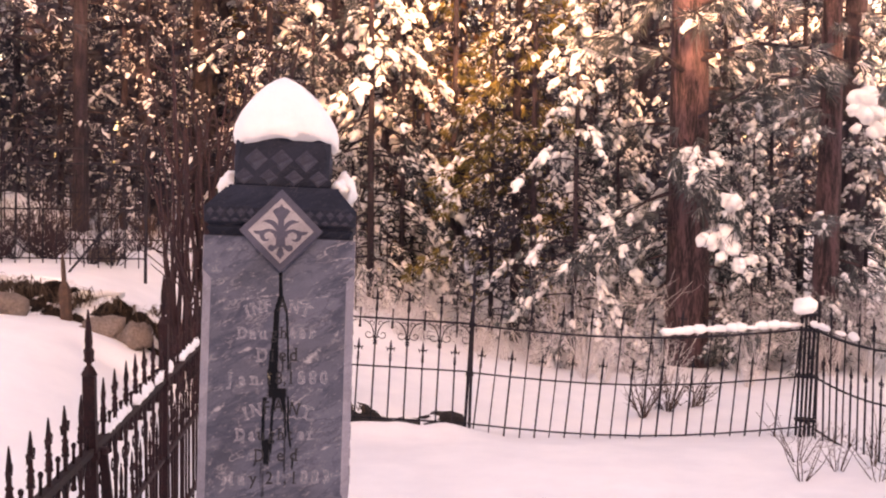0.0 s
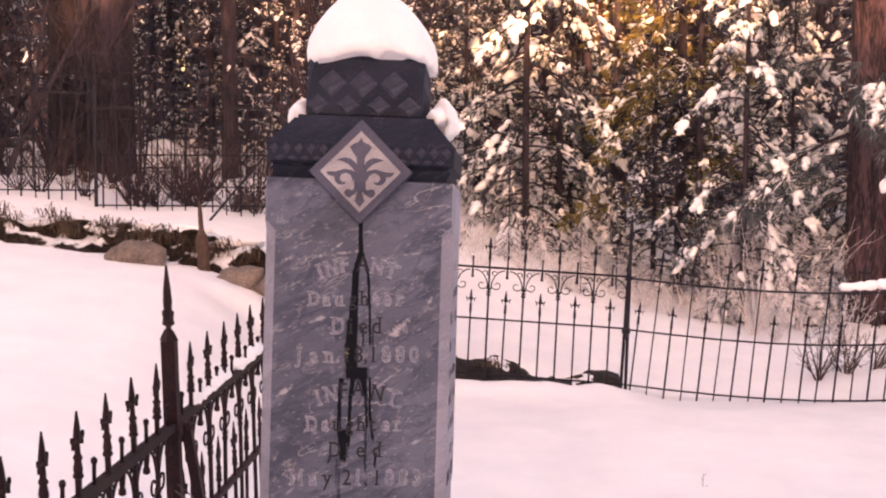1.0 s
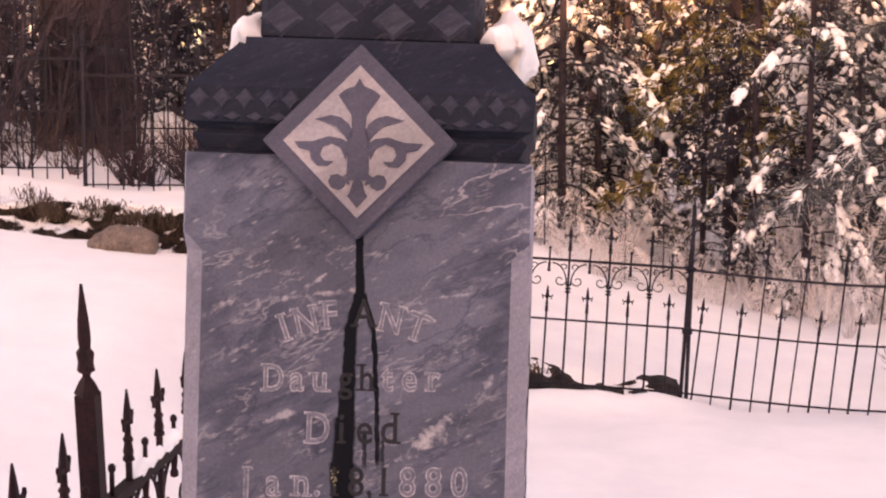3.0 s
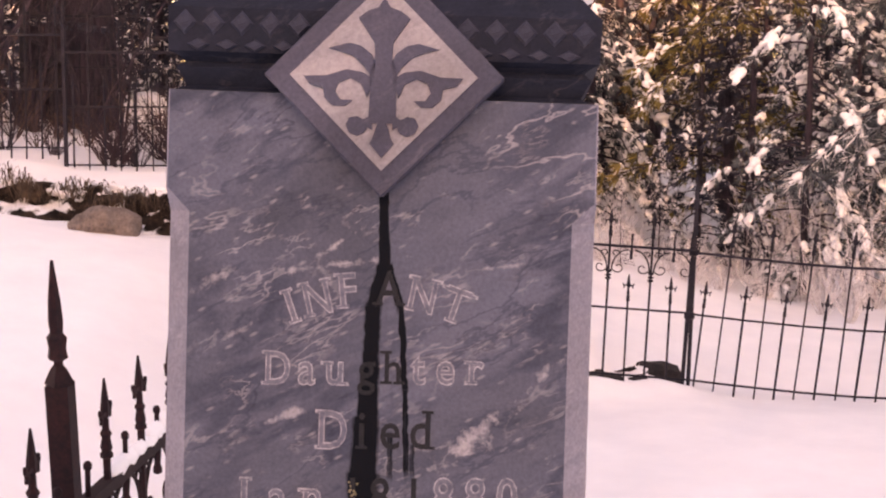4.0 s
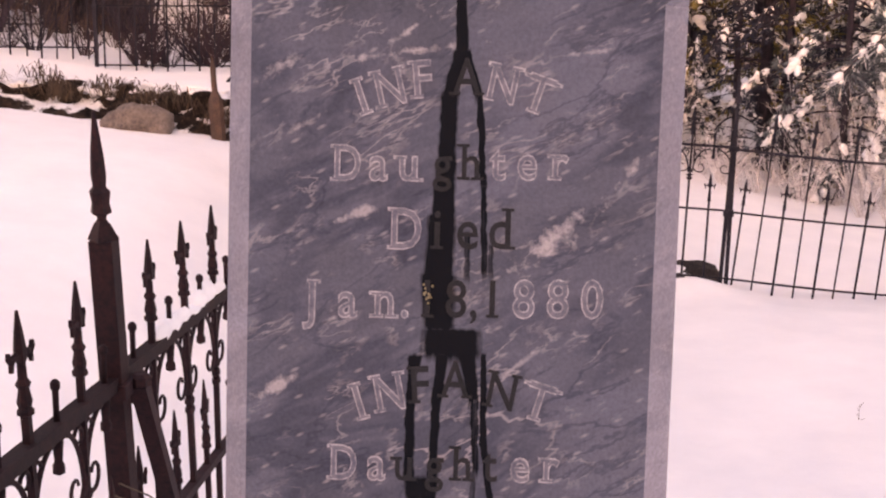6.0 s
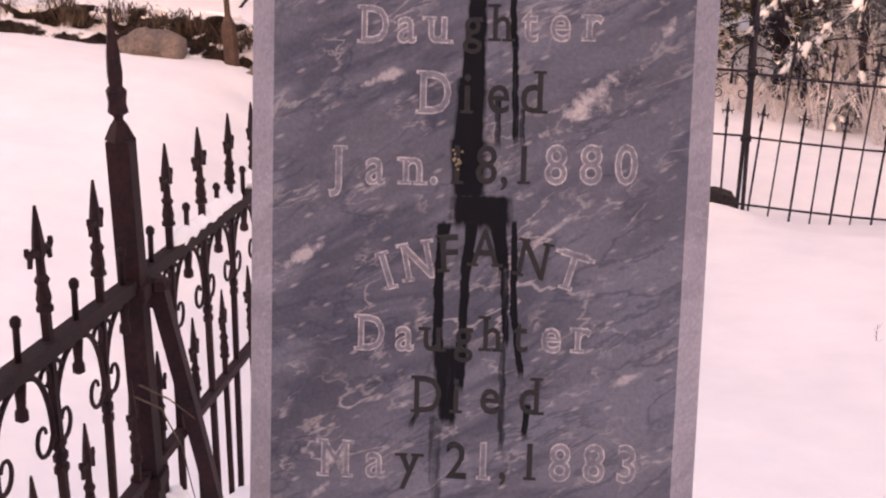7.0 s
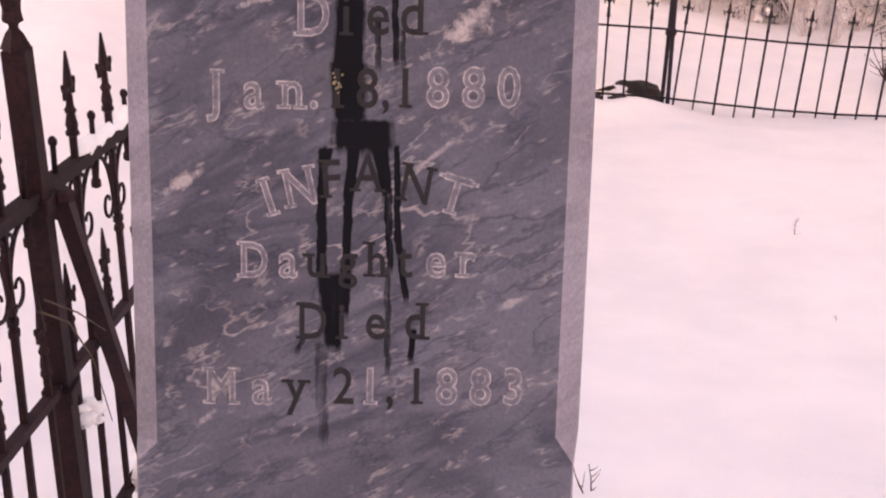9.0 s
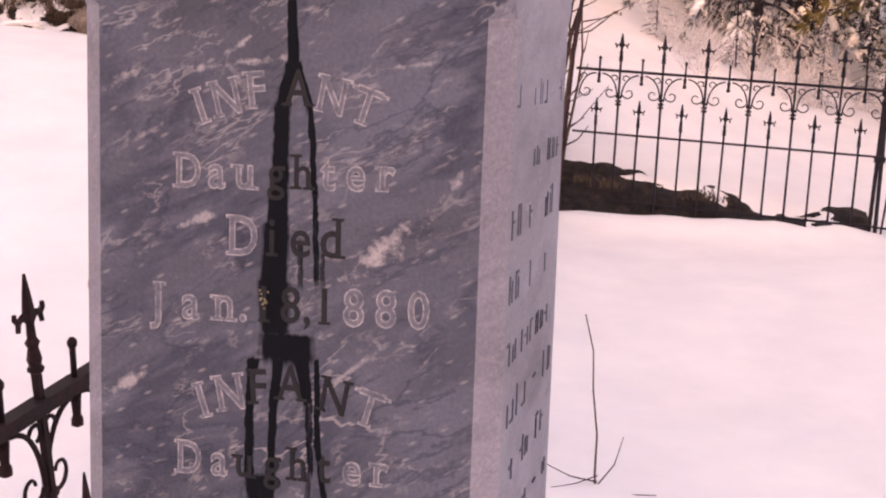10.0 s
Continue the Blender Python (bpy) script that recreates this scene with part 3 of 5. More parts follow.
LOZ_BIG = mesh_of("lozenge", lozenge(0.031, 0.031, 0.004), MARBLE_WORN)
LOZ_SMALL = mesh_of("lozenge", lozenge(0.0112, 0.0118, 0.003), MARBLE_WORN)
LOZ_LOW = mesh_of("lozenge", lozenge(0.0110, 0.006, 0.003), MARBLE_WORN)
for x in (-0.070, -0.003, 0.063):
    part("lozenge", LOZ_BIG, None, stone, m=CAP @ pose(x, HW - 0.1256, 1.655))
for x in (-0.100, -0.035, 0.032, 0.097):
    part("lozenge", LOZ_BIG, None, stone, m=CAP @ pose(x, HW - 0.1256, 1.608) @ Matrix.Diagonal((0.85, 1, 0.72, 1)))
for s in (-1, 1):
    for k in range(5):
        part("lozenge", LOZ_SMALL, None, stone, m=ASKEW @ pose(s * (0.181 - 0.0262 * k), -0.0042, 1.506))
        part("lozenge", LOZ_LOW, None, stone, m=ASKEW @ pose(s * (0.168 - 0.0262 * k), -0.0042, 1.486))
    for y in (0.115, 0.173, 0.231):
        part("lozenge", LOZ_BIG, None, stone, m=CAP @ pose(s * 0.1257, y, 1.652, 0, 0, 90 * s))

# diamond tile with its leaf ornament
TZ, TR = 1.4575, 0.1085
bm = bmesh.new()
prism(bm, [(-TR, TZ), (0, TZ - TR), (TR, TZ), (0, TZ + TR)], -0.016, 0.02)
bmesh.ops.bevel(bm, geom=bm.edges[:], offset=0.0015, segments=1, affect="EDGES")
tile = part("diamond_tile", bm, MARBLE_PLAIN, stone, "raised diamond tile with a leaf ornament")
bm = bmesh.new()
R2 = 0.0845
prism(bm, [(-R2, TZ), (0, TZ - R2), (R2, TZ), (0, TZ + R2)], -0.0175, -0.012)
part("tile_ground", bm, FROST, tile, "chalky pale roughened ground")


def orn(points):
    return [((x - 557) / 2800.0, TZ - (y - 343) / 2800.0) for x, y in points]


STEM = [(557, 148), (572, 172), (600, 182), (622, 200), (600, 232), (580, 262), (578, 300), (592, 330), (590, 400), (592, 462), (557, 462)]
LEAF_UP = [(574, 318), (588, 288), (615, 268), (645, 262), (696, 276), (662, 284), (628, 298), (604, 322), (586, 346)]
LEAF_MID = [(582, 350), (610, 334), (650, 328), (700, 344), (757, 346), (742, 366), (708, 374), (704, 400), (682, 420), (652, 420), (634, 404), (664, 404), (677, 384), (668, 360), (640, 350), (612, 364), (596, 398)]
CURL = [(584, 440), (604, 452), (620, 444), (640, 448), (648, 466), (640, 486), (620, 494), (602, 486), (594, 472), (582, 478)]
DROP = [(557, 448), (572, 470), (580, 500), (588, 512), (557, 548)]
for pts in (STEM, LEAF_UP, LEAF_MID, CURL, DROP):
    for s in (1, -1):
        bm = bmesh.new()
        out = [((x * s), z) for x, z in orn(pts)]
        prism(bm, out, -0.0195, -0.0165)
        bmesh.ops.triangulate(bm, faces=bm.faces[:])
        part("leaf", bm, MARBLE_PLAIN, tile)


# ---- inscription ----
# serifs of the cut characters: places across and up the character, 0 to 1
SERIFS = {"I": ((0.5, 0), (0.5, 1)), "N": ((0.06, 0), (0.06, 1), (0.94, 1)), "F": ((0.12, 0), (0.1, 1)), "A": ((0.08, 0), (0.92, 0)), "T": ((0.5, 0), (0.04, 0.95), (0.96, 0.95)), "D": ((0.08, 0), (0.08, 1)), "J": ((0.85, 1),),
          "M": ((0.06, 0), (0.94, 0), (0.04, 1), (0.96, 1)), "1": ((0.6, 0),), "n": ((0.1, 0), (0.9, 0), (0.06, 1)), "h": ((0.1, 0), (0.9, 0), (0.06, 1)), "r": ((0.15, 0), (0.1, 1)), "u": ((0.05, 1), (0.95, 0)), "i": ((0.5, 0),), "d": ((0.85, 1), (0.95, 0)), "y": ((0.1, 1), (0.9, 1))}


def glyph_mesh(text, size, grow):
    cu = bpy.data.curves.new("glyph", "FONT")
    cu.body, cu.size, cu.align_x, cu.offset, cu.extrude, cu.resolution_u = text, size, "CENTER", grow, 0.0006, 3
    ob = new("glyph", cu)
    dg = bpy.context.evaluated_depsgraph_get()
    me = bpy.data.meshes.new_from_object(ob.evaluated_get(dg))
    bpy.data.objects.remove(ob)
    bm = bmesh.new()
    bm.from_mesh(me)
    xs, ys = [v.co.x for v in bm.verts], [v.co.y for v in bm.verts]
    x0, x1, y0, y1 = min(xs), max(xs), min(ys), max(ys)
    for fx, fy in SERIFS.get(text, ()):
        x, y, w, h = x0 + (x1 - x0) * fx, y0 + (y1 - y0) * fy, 0.0058 + grow, 0.0010 + grow * 0.6
        y += h if fy < 0.5 else -h
        box(bm, x - w, x + w, y - h, y + h, -0.0005, 0.0005)
    bm.to_mesh(me)
    bm.free()
    return me


BLACKENED = "blackened by run-off"


def inscription(letters, cap, black=""):
    """letters: character, x, baseline z and lean in degrees; cap: height of a capital. Each is cut with chalky edges round a darker core."""
    for k, (ch, x, z, lean) in enumerate(letters):
        dark = k < len(black) and black[k] == "x"
        mm = pose(x + (1.40 - z) * SIDE, 0, z, 90, 0, 0) @ pose(0, 0, 0, 0, 0, lean) @ Matrix.Diagonal((0.78 if ch in "DNMA" else 0.86, 1, 1, 1))
        made = None
        for grow, y, mat, name in ((0.0012, -0.0004, CUT, "letter"), (-0.0003, -0.0008, CUT_CORE, "letter_core")):
            me = glyph_mesh(ch, cap / 0.74, grow if not dark else min(grow, 0.0004))
            me.transform(Matrix.Translation((0, y, 0)) @ mm)
            me.materials.clear()
            me.materials.append(CUT_BLACK if dark else mat)
            made = part(name, me, None, made or stone, "" if made else "cut marble character " + ch + (" " + BLACKENED if dark else ""))


def line(text, xs, z):
    """Characters along a level line, which rises a little against the leaning stone."""
    return [(c, x, z + 0.034 * x, 0) for c, x in zip(text, xs)]


def arch(text, xs, zs, leans):
    return list(zip(text, xs, zs, leans))


inscription(arch("INFANT", (-0.079, -0.056, -0.031, 0.006, 0.034, 0.062), (1.234, 1.242, 1.249, 1.252, 1.247, 1.239), (20, 14, 6, 0, -11, -18)), 0.033, "---x--")
inscription(line("Daughter", (-0.096, -0.069, -0.043, -0.014, 0.010, 0.033, 0.058, 0.085), 1.180), 0.032, "---xx---")
inscription(line("Died", (-0.045, -0.018, 0.008, 0.036), 1.121), 0.037, "-xxx")
inscription(line("Jan.18,1880", (-0.126, -0.095, -0.063, -0.045, -0.026, -0.001, 0.014, 0.030, 0.057, 0.086, 0.115), 1.062), 0.034, "----xxxx---")
inscription(arch("INFANT", (-0.080, -0.055, -0.031, -0.001, 0.037, 0.067), (0.970, 0.979, 0.986, 0.992, 0.984, 0.976), (18, 12, 4, 0, -10, -16)), 0.034, "--xxx-")
inscription(line("Daughter", (-0.098, -0.069, -0.045, -0.018, 0.006, 0.030, 0.056, 0.082), 0.919), 0.032, "--xxxx--")
inscription(line("Died", (-0.049, -0.024, 0.005, 0.039), 0.8645), 0.034, "xxxx")
inscription(line("May21,1883", (-0.129, -0.094, -0.064, -0.023, 0.000, 0.017, 0.040, 0.066, 0.095, 0.123), 0.8065), 0.034, "--xx-xx---")

# worn lettering on the side face: short unreadable bars, the middle ones blackened
rng = random.Random(5)
grey, black = bmesh.new(), bmesh.new()
for row in range(10):
    z, cap = 0.80 + 0.057 * row, (0.030, 0.022, 0.026)[row % 3]
    for col in range(9):
        if rng.random() < 0.42:
            continue
        y = 0.042 + 0.031 * col + rng.uniform(-0.003, 0.003)
        bm = black if 0.17 < y < 0.25 and rng.random() < 0.8 else grey
        # an upright or two and a cross stroke make one worn mark
        for dy in (-0.006, 0.006):
            if rng.random() < 0.72:
                k = cap * rng.uniform(0.6, 1.0)
                box(bm, 0.186, 0.1928, y + dy - 0.0018, y + dy + 0.0018, z, z + k)
        if rng.random() < 0.6:
            zz = z + cap * rng.choice((0.05, 0.5, 0.9))
            box(bm, 0.186, 0.1926, y - 0.008, y + 0.008, zz - 0.0012, zz + 0.0012)
part("worn_lettering", grey, MARBLE_PLAIN, stone, "worn grey lettering bars")["kind"] = "stuff"
part("worn_lettering", black, MARBLE_BLACK, stone, "blackened worn lettering bars")["kind"] = "stuff"

# yellow lichen crumbs in the cut figure
LICHEN = rough_stuff("yellow_lichen", (0.12, 0.10, 0.05), (0.30, 0.26, 0.17), 120, rough=0.95, bump=0.5, dist=0.002)
bm = bmesh.new()
for k in range(12):
    lump(bm, (-0.0205 + rng.gauss(0, 0.0022), -0.0016, 1.082 + rng.gauss(0, 0.0055)), (0.0013, 0.0008, 0.0013), k, 1)
tagged(new("lichen", mesh_of("lichen", bm, LICHEN)), "small yellow lichen crust on the marble face", "lichen", kind="stuff").matrix_basis = stone.matrix_basis.copy()

# snow lying on the stone
bm = bmesh.new()
N = 72
rows = [(0.000, 1.0), (0.012, 1.05), (0.03, 1.065), (0.055, 1.03), (0.085, 0.92), (0.115, 0.76), (0.143, 0.58), (0.167, 0.38), (0.183, 0.19)]
rings = []
for z, k in rows:
    ring = []
    for i in range(N):
        a = 2 * math.pi * i / N
        c, s = math.cos(a), math.sin(a)
        e = (abs(c) ** 4.2 + abs(s) ** 4.2) ** (-1 / 4.2)
        e = e * (1 - z / 0.21) + z / 0.21
        p = Vector((c * e * 0.135 * k, s * e * 0.135 * k, 0))
        wob = noise.noise(Vector((c * 2.1, s * 2.1, z * 9 + 4)))
        low = (0.016 * wob + 0.013 * noise.noise(Vector((c * 6, s * 6, 2))) + 0.008 * noise.noise(Vector((c * 15, s * 15, 8))) + (0.012 if s < -0.6 and abs(c) < 0.5 else -0.004)) * (1 - min(1, z / 0.05))
        ring.append(bm.verts.new((p.x * (1 + 0.05 * wob) - 0.012 * z / 0.17, 0.187 + p.y * (1 + 0.05 * wob), 1.700 + z + low)))
    rings.append(ring)
for a, b in zip(rings, rings[1:]):
    for i in range(N):
        bm.faces.new((a[i], a[(i + 1) % N], b[(i + 1) % N], b[i]))
bm.faces.new(rings[0][::-1])
tip = bm.verts.new((-0.012, 0.187, 1.700 + 0.194))
for i in range(N):
    bm.faces.new((rings[-1][i], rings[-1][(i + 1) % N], tip))
tagged(new("snow_mound", mesh_of("snow_mound", bm, SNOW_CLUMP, True)), "tall rounded cap of fresh snow on the gravestone", "snow").matrix_basis = stone.matrix_basis.copy()
for s, k in ((-1, 1), (1, 2)):
    bm = bmesh.new()
    lump(bm, (s * (0.160 if s > 0 else 0.148), 0.185, 1.584), (0.034, 0.13, 0.042), k + 0.3, 3, 0.4)
    lump(bm, (s * 0.150, 0.10, 1.584), (0.022, 0.05, 0.024), k + 4.3, 3, 0.3)
    tagged(new("snow_clump", mesh_of("snow_clump", bm, SNOW_CLUMP, True)), "white snow lodged on the sloped stone shoulder", "snow").matrix_basis = stone.matrix_basis.copy()


# ---- iron fences ----
# one picket of each kind, standing on z = 0 at the top of its rail
def spear(bm, z, k=1.0):
    """Cast finial with a vase, two curled arms and a spear head, 0.165 high."""
    lathe(bm, [(0.007 * k, z), (0.0135 * k, z + 0.004), (0.0135 * k, z + 0.010), (0.010 * k, z + 0.014), (0.0125 * k, z + 0.024), (0.0085 * k, z + 0.044), (0.0125 * k, z + 0.052), (0.0075 * k, z + 0.060), (0.0070 * k, z + 0.082)], 8)
    lathe(bm, [(0.0065 * k, z + 0.080), (0.0135 * k, z + 0.092), (0.0125 * k, z + 0.108), (0.0085 * k, z + 0.135), (0.0030 * k, z + 0.165)], 6, squash=0.7)
    for s in (-1, 1):
        tube(bm, [(0, 0, z + 0.088), (s * 0.017 * k, 0, z + 0.099), (s * 0.028 * k, 0, z + 0.094), (s * 0.031 * k, 0, z + 0.078)], 0.0074 * k, 5, 0.004 * k)
        tube(bm, [(s * 0.026 * k, 0, z + 0.092), (s * 0.036 * k, 0, z + 0.101), (s * 0.036 * k, 0, z + 0.109)], 0.0058 * k, 5, 0.004 * k)
    return bm


TOP, MID, LOW = 0.84, 0.465, 0.06          # rail heights above the foot of the fence


def make_tall():
    bm = bmesh.new()
    box(bm, -0.0062, 0.0062, -0.0062, 0.0062, -0.02, TOP + 0.06)
    spear(bm, TOP + 0.055)
    # collar ornament under the scrolls
    for dz in (0.155, 0.178, 0.198):
        lathe(bm, [(0.006, TOP - dz - 0.009), (0.017, TOP - dz - 0.005), (0.017, TOP - dz + 0.005), (0.006, TOP - dz + 0.009)], 8, squash=0.6)
    return bm


def make_plain_tall():
    bm = bmesh.new()
    box(bm, -0.0046, 0.0046, -0.0046, 0.0046, -0.02, TOP + 0.06)
    return spear(bm, TOP + 0.055)


def make_short():
    bm = bmesh.new()
    box(bm, -0.0058, 0.0058, -0.0058, 0.0058, -0.02, MID + 0.05)
    return spear(bm, MID + 0.045, 0.85)


def make_knob():
    bm = bmesh.new()
    lathe(bm, [(0.0055, TOP - 0.02), (0.0055, TOP + 0.062), (0.0085, TOP + 0.066), (0.0088, TOP + 0.074), (0.004, TOP + 0.080)], 8)
    lathe(bm, [(0.003, TOP - 0.078), (0.0105, TOP - 0.074), (0.0105, TOP - 0.062), (0.0070, TOP - 0.056), (0.0100, TOP - 0.020)], 8)
    return bm


def make_scroll():
    """Half of an arch: from the drop between two pickets out to the collar on the tall one at +x, with its curls."""
    bm = bmesh.new()
    arc = [(0.012 + 0.098 * math.sin(a) ** 0.9, 0, TOP - 0.020 - 0.135 * (1 - math.cos(a))) for a in np.linspace(0.05, math.pi / 2, 11)]
    tube(bm, arc, 0.0048, 5)
    curl = []
    for i in range(17):
        a = 0.2 + i * 0.36
        r = 0.036 - 0.0016 * i
        curl.append((0.070 + r * math.cos(-a), 0, TOP - 0.128 + r * math.sin(-a)))
    tube(bm, [(0.112, 0, TOP - 0.162)] + curl, 0.0044, 5, 0.0030)
    up = []
    for i in range(11):
        a = math.pi * 0.9 - i * 0.42
        r = 0.022 - 0.0012 * i
        up.append((0.092 + r * math.cos(a), 0, TOP - 0.045 + r * math.sin(a)))
    tube(bm, up, 0.0038, 5)
    return bm


MESHES = {}


def fence_mesh(kind, iron):
    key = (kind, iron.name)
    if key not in MESHES:
        maker = {"tall": make_tall, "plain": make_plain_tall, "short": make_short, "knob": make_knob, "scroll": make_scroll}[kind]
        MESHES[key] = mesh_of({"tall": "picket", "plain": "picket", "short": "short_picket", "knob": "knob", "scroll": "scroll"}[kind], maker(), iron, kind in ("knob", "scroll"))
    return MESHES[key]


def fence_panel(origin, angle, length, label, iron, scrolls=True, group="iron fence panels", first=0.19, sag=0.0, lean=0.0, seed=1, pitch=0.125, rake=0.0):
    """One panel along local +x from its post; rails, pickets and ornaments are its parts."""
    rg = random.Random(seed)
    p = thing("iron_fence", pose(*origin, lean, 0, angle), label, "fence", group)

    def drop(x):
        return -sag * math.sin(math.pi * x / length)
    thin = 0.62 if iron is IRON_BLACK else 1.0
    for z, h, d in ((TOP, 0.012 * thin, 0.015 * thin), (MID, 0.009 * thin, 0.011 * thin), (LOW, 0.009 * thin, 0.011 * thin)):
        bm = bmesh.new()
        n = 8
        prev = None
        for i in range(n + 1):
            x = length * i / n
            zz = z + drop(x)
            ring = [bm.verts.new(c) for c in ((x, -d, zz - h), (x, d, zz - h), (x, d, zz + h), (x, -d, zz + h))]
            if prev:
                for k in range(4):
                    bm.faces.new((prev[k], prev[(k + 1) % 4], ring[(k + 1) % 4], ring[k]))
            else:
                bm.faces.new(ring[::-1])
            prev = ring
        bm.faces.new(prev)
        bmesh.ops.recalc_face_normals(bm, faces=bm.faces[:])
        part("rail", bm, iron, p)
    x, odd = first - pitch, True
    while x < length - 0.03:
        if x > 0.03:
            tilt = rg.uniform(-1.2, 1.2)
            hold = MID if iron is IRON_BLACK else TOP
            at = pose(x, 0, drop(x) + hold, rg.uniform(-0.6, 0.6), tilt * 0.5 + rake, rg.uniform(-6, 6)) @ Matrix.Translation((0, 0, -hold))
            part("short_picket" if odd else "picket", fence_mesh("short" if odd else ("tall" if scrolls else "plain"), iron), None, p, m=at)
            if odd and scrolls:
                part("knob", fence_mesh("knob", iron), None, p, m=pose(x, 0, drop(x)))
                for s in (0, 180):
                    if 0.0 < x + (0.12 if s == 0 else -0.12) < length + 0.02:
                        part("scroll", fence_mesh("scroll", iron), None, p, m=pose(x, 0, drop(x), 0, 0, s))
        x += pitch
        odd = not odd
    return p


def fence_post(x, y, z, iron, hgt=1.17, w=0.021, label="square iron fence post with a spear finial", tilt=(0, 0)):
    p = thing("fence_post", pose(x, y, z, tilt[0], tilt[1], 0), label, "fence post", "fence posts")
    bm = bmesh.new()
    box(bm, -w, w, -w, w, -0.2, hgt - 0.03, 0.002)
    lathe(bm, [(w * 1.38, hgt - 0.031), (w * 0.75, hgt - 0.004), (w * 0.45, hgt + 0.004)], 4)
    part("shaft", bm, iron, p)
    bm = bmesh.new()
    lathe(bm, [(0.008, hgt), (0.009, hgt + 0.012), (0.019, hgt + 0.018), (0.016, hgt + 0.035), (0.019, hgt + 0.055), (0.012, hgt + 0.064), (0.014, hgt + 0.085), (0.012, hgt + 0.12), (0.003, hgt + 0.195)], 6)
    part("finial", bm, iron, p)
    for z0 in (TOP, MID):
        bm = bmesh.new()
        box(bm, -w - 0.008, w + 0.008, -w - 0.008, w + 0.008, z0 - 0.022, z0 + 0.006, 0.003)
        part("bracket", bm, iron, p)
    return p


# long side fence running away past the gravestone
FOOT = 0.67 - TOP
posts_y = [1.66, 3.41, 5.16, 6.91, 8.66]
for i, y in enumerate(posts_y[:-1]):
    fence_panel((LEFT_X, y, FOOT + 0.004 * i), 90, 1.75, "rusty ornate iron fence panel with spear pickets and scrolls", IRON, first=0.225 if i else 0.017, seed=i + 1, pitch=0.117 if i else 0.112, rake=-4.0)
fence_panel((LEFT_X, -0.09, FOOT), 90, 1.75, "rusty ornate iron fence panel with spear pickets and scrolls", IRON, seed=9, pitch=0.112, rake=-4.0)
for y in posts_y:
    fence_post(LEFT_X, y + (0.092 if y == 3.41 else 0), FOOT, IRON, 1.14, tilt=(6.2 if y == 3.41 else 2, 0))
brace = thing("fence_brace", pose(0, 0, 0), "flat rusty iron bar propping the fence post", "brace")
bm = bmesh.new()
tube(bm, [(LEFT_X + 0.035, 3.44, 0.66), (LEFT_X + 0.03, 3.70, 0.24), (LEFT_X + 0.03, 3.96, -0.22)], 0.021, 4)
part("bar", bm, IRON, brace)
bm = bmesh.new()
lathe(bm, [(0.012, 0), (0.022, 0.004), (0.022, 0.02), (0.012, 0.026)], 8, at=(LEFT_X + 0.035, 3.445, 0.650))
part("bolt", bm, IRON, brace)

# fence across the back: an ornate stretch, then a plain sagging one to the corner
FBASE = 0.588 - TOP * 0.97
GATE_X = 1.07
p = fence_panel((LEFT_X + 0.03, FENCE_Y, FBASE + 0.09), math.degrees(math.atan2(-0.075, 1.74)), 1.74, "black ornate iron fence panel with spear pickets and scrolls", IRON_BLACK, first=0.011, pitch=0.122, seed=21, rake=-0.5)
p.matrix_basis = p.matrix_basis @ pose(0, 0, 0.005, 0, 3.0, 0)
p.scale = (1, 1, 0.97)
p = fence_panel((GATE_X, FENCE_Y, FBASE), 0, RIGHT_X - GATE_X, "plain black iron fence panel with a sagging top rail", IRON_BLACK, scrolls=False, first=0.190, sag=0.085, seed=22, pitch=0.1168, rake=4.8)
p.matrix_basis = p.matrix_basis @ pose(0, 0, -0.012, 0, 0.4, 0)
p.scale = (1, 1, 0.97)
for dx in (0.0, -0.035):
    fence_post(GATE_X + dx, FENCE_Y, FBASE - 0.03, IRON_BLACK, 0.80 + (0.28 if dx == 0 else 0), 0.011, "thin black iron fence post", (0, 3.0 if dx else 1.4))

# corner of bundled bars with a cap of snow
corner = thing("corner_post", pose(RIGHT_X, FENCE_Y, FBASE, 0, 2, 0), "openwork iron corner post of clustered bars", "fence post")
for ax in (-0.05, -0.017, 0.017, 0.05):
    for ay in (-0.05, 0.05):
        bm = bmesh.new()
        box(bm, ax - 0.008, ax + 0.008, ay - 0.008, ay + 0.008, -0.1, 0.90)
        part("bar", bm, IRON_BLACK, corner)
for z in (0.08, 0.42, 0.78, 0.90):
    bm = bmesh.new()
    box(bm, -0.066, 0.066, -0.066, 0.066, z - 0.012, z + 0.012, 0.003)
    part("band", bm, IRON_BLACK, corner)
bm = bmesh.new()
lump(bm, (RIGHT_X - 0.01, FENCE_Y, FBASE + 0.965), (0.095, 0.095, 0.075), 8.0, 3, 0.3)
tagged(new("snow_mound", mesh_of("snow_mound", bm, SNOW_CLUMP, True)), "white cushion of snow on the iron corner post", "snow")
for i, y in enumerate((8.83, 6.95, 5.07)):
    p = fence_panel((RIGHT_X + 0.0, y, FBASE + 0.0 - 0.02 * i), -90 + 2.0, 1.85, "plain black iron fence panel dusted with snow", IRON_BLACK, scrolls=False, first=0.2, sag=0.05, seed=31 + i)
    p.scale = (1, 1, 0.97)


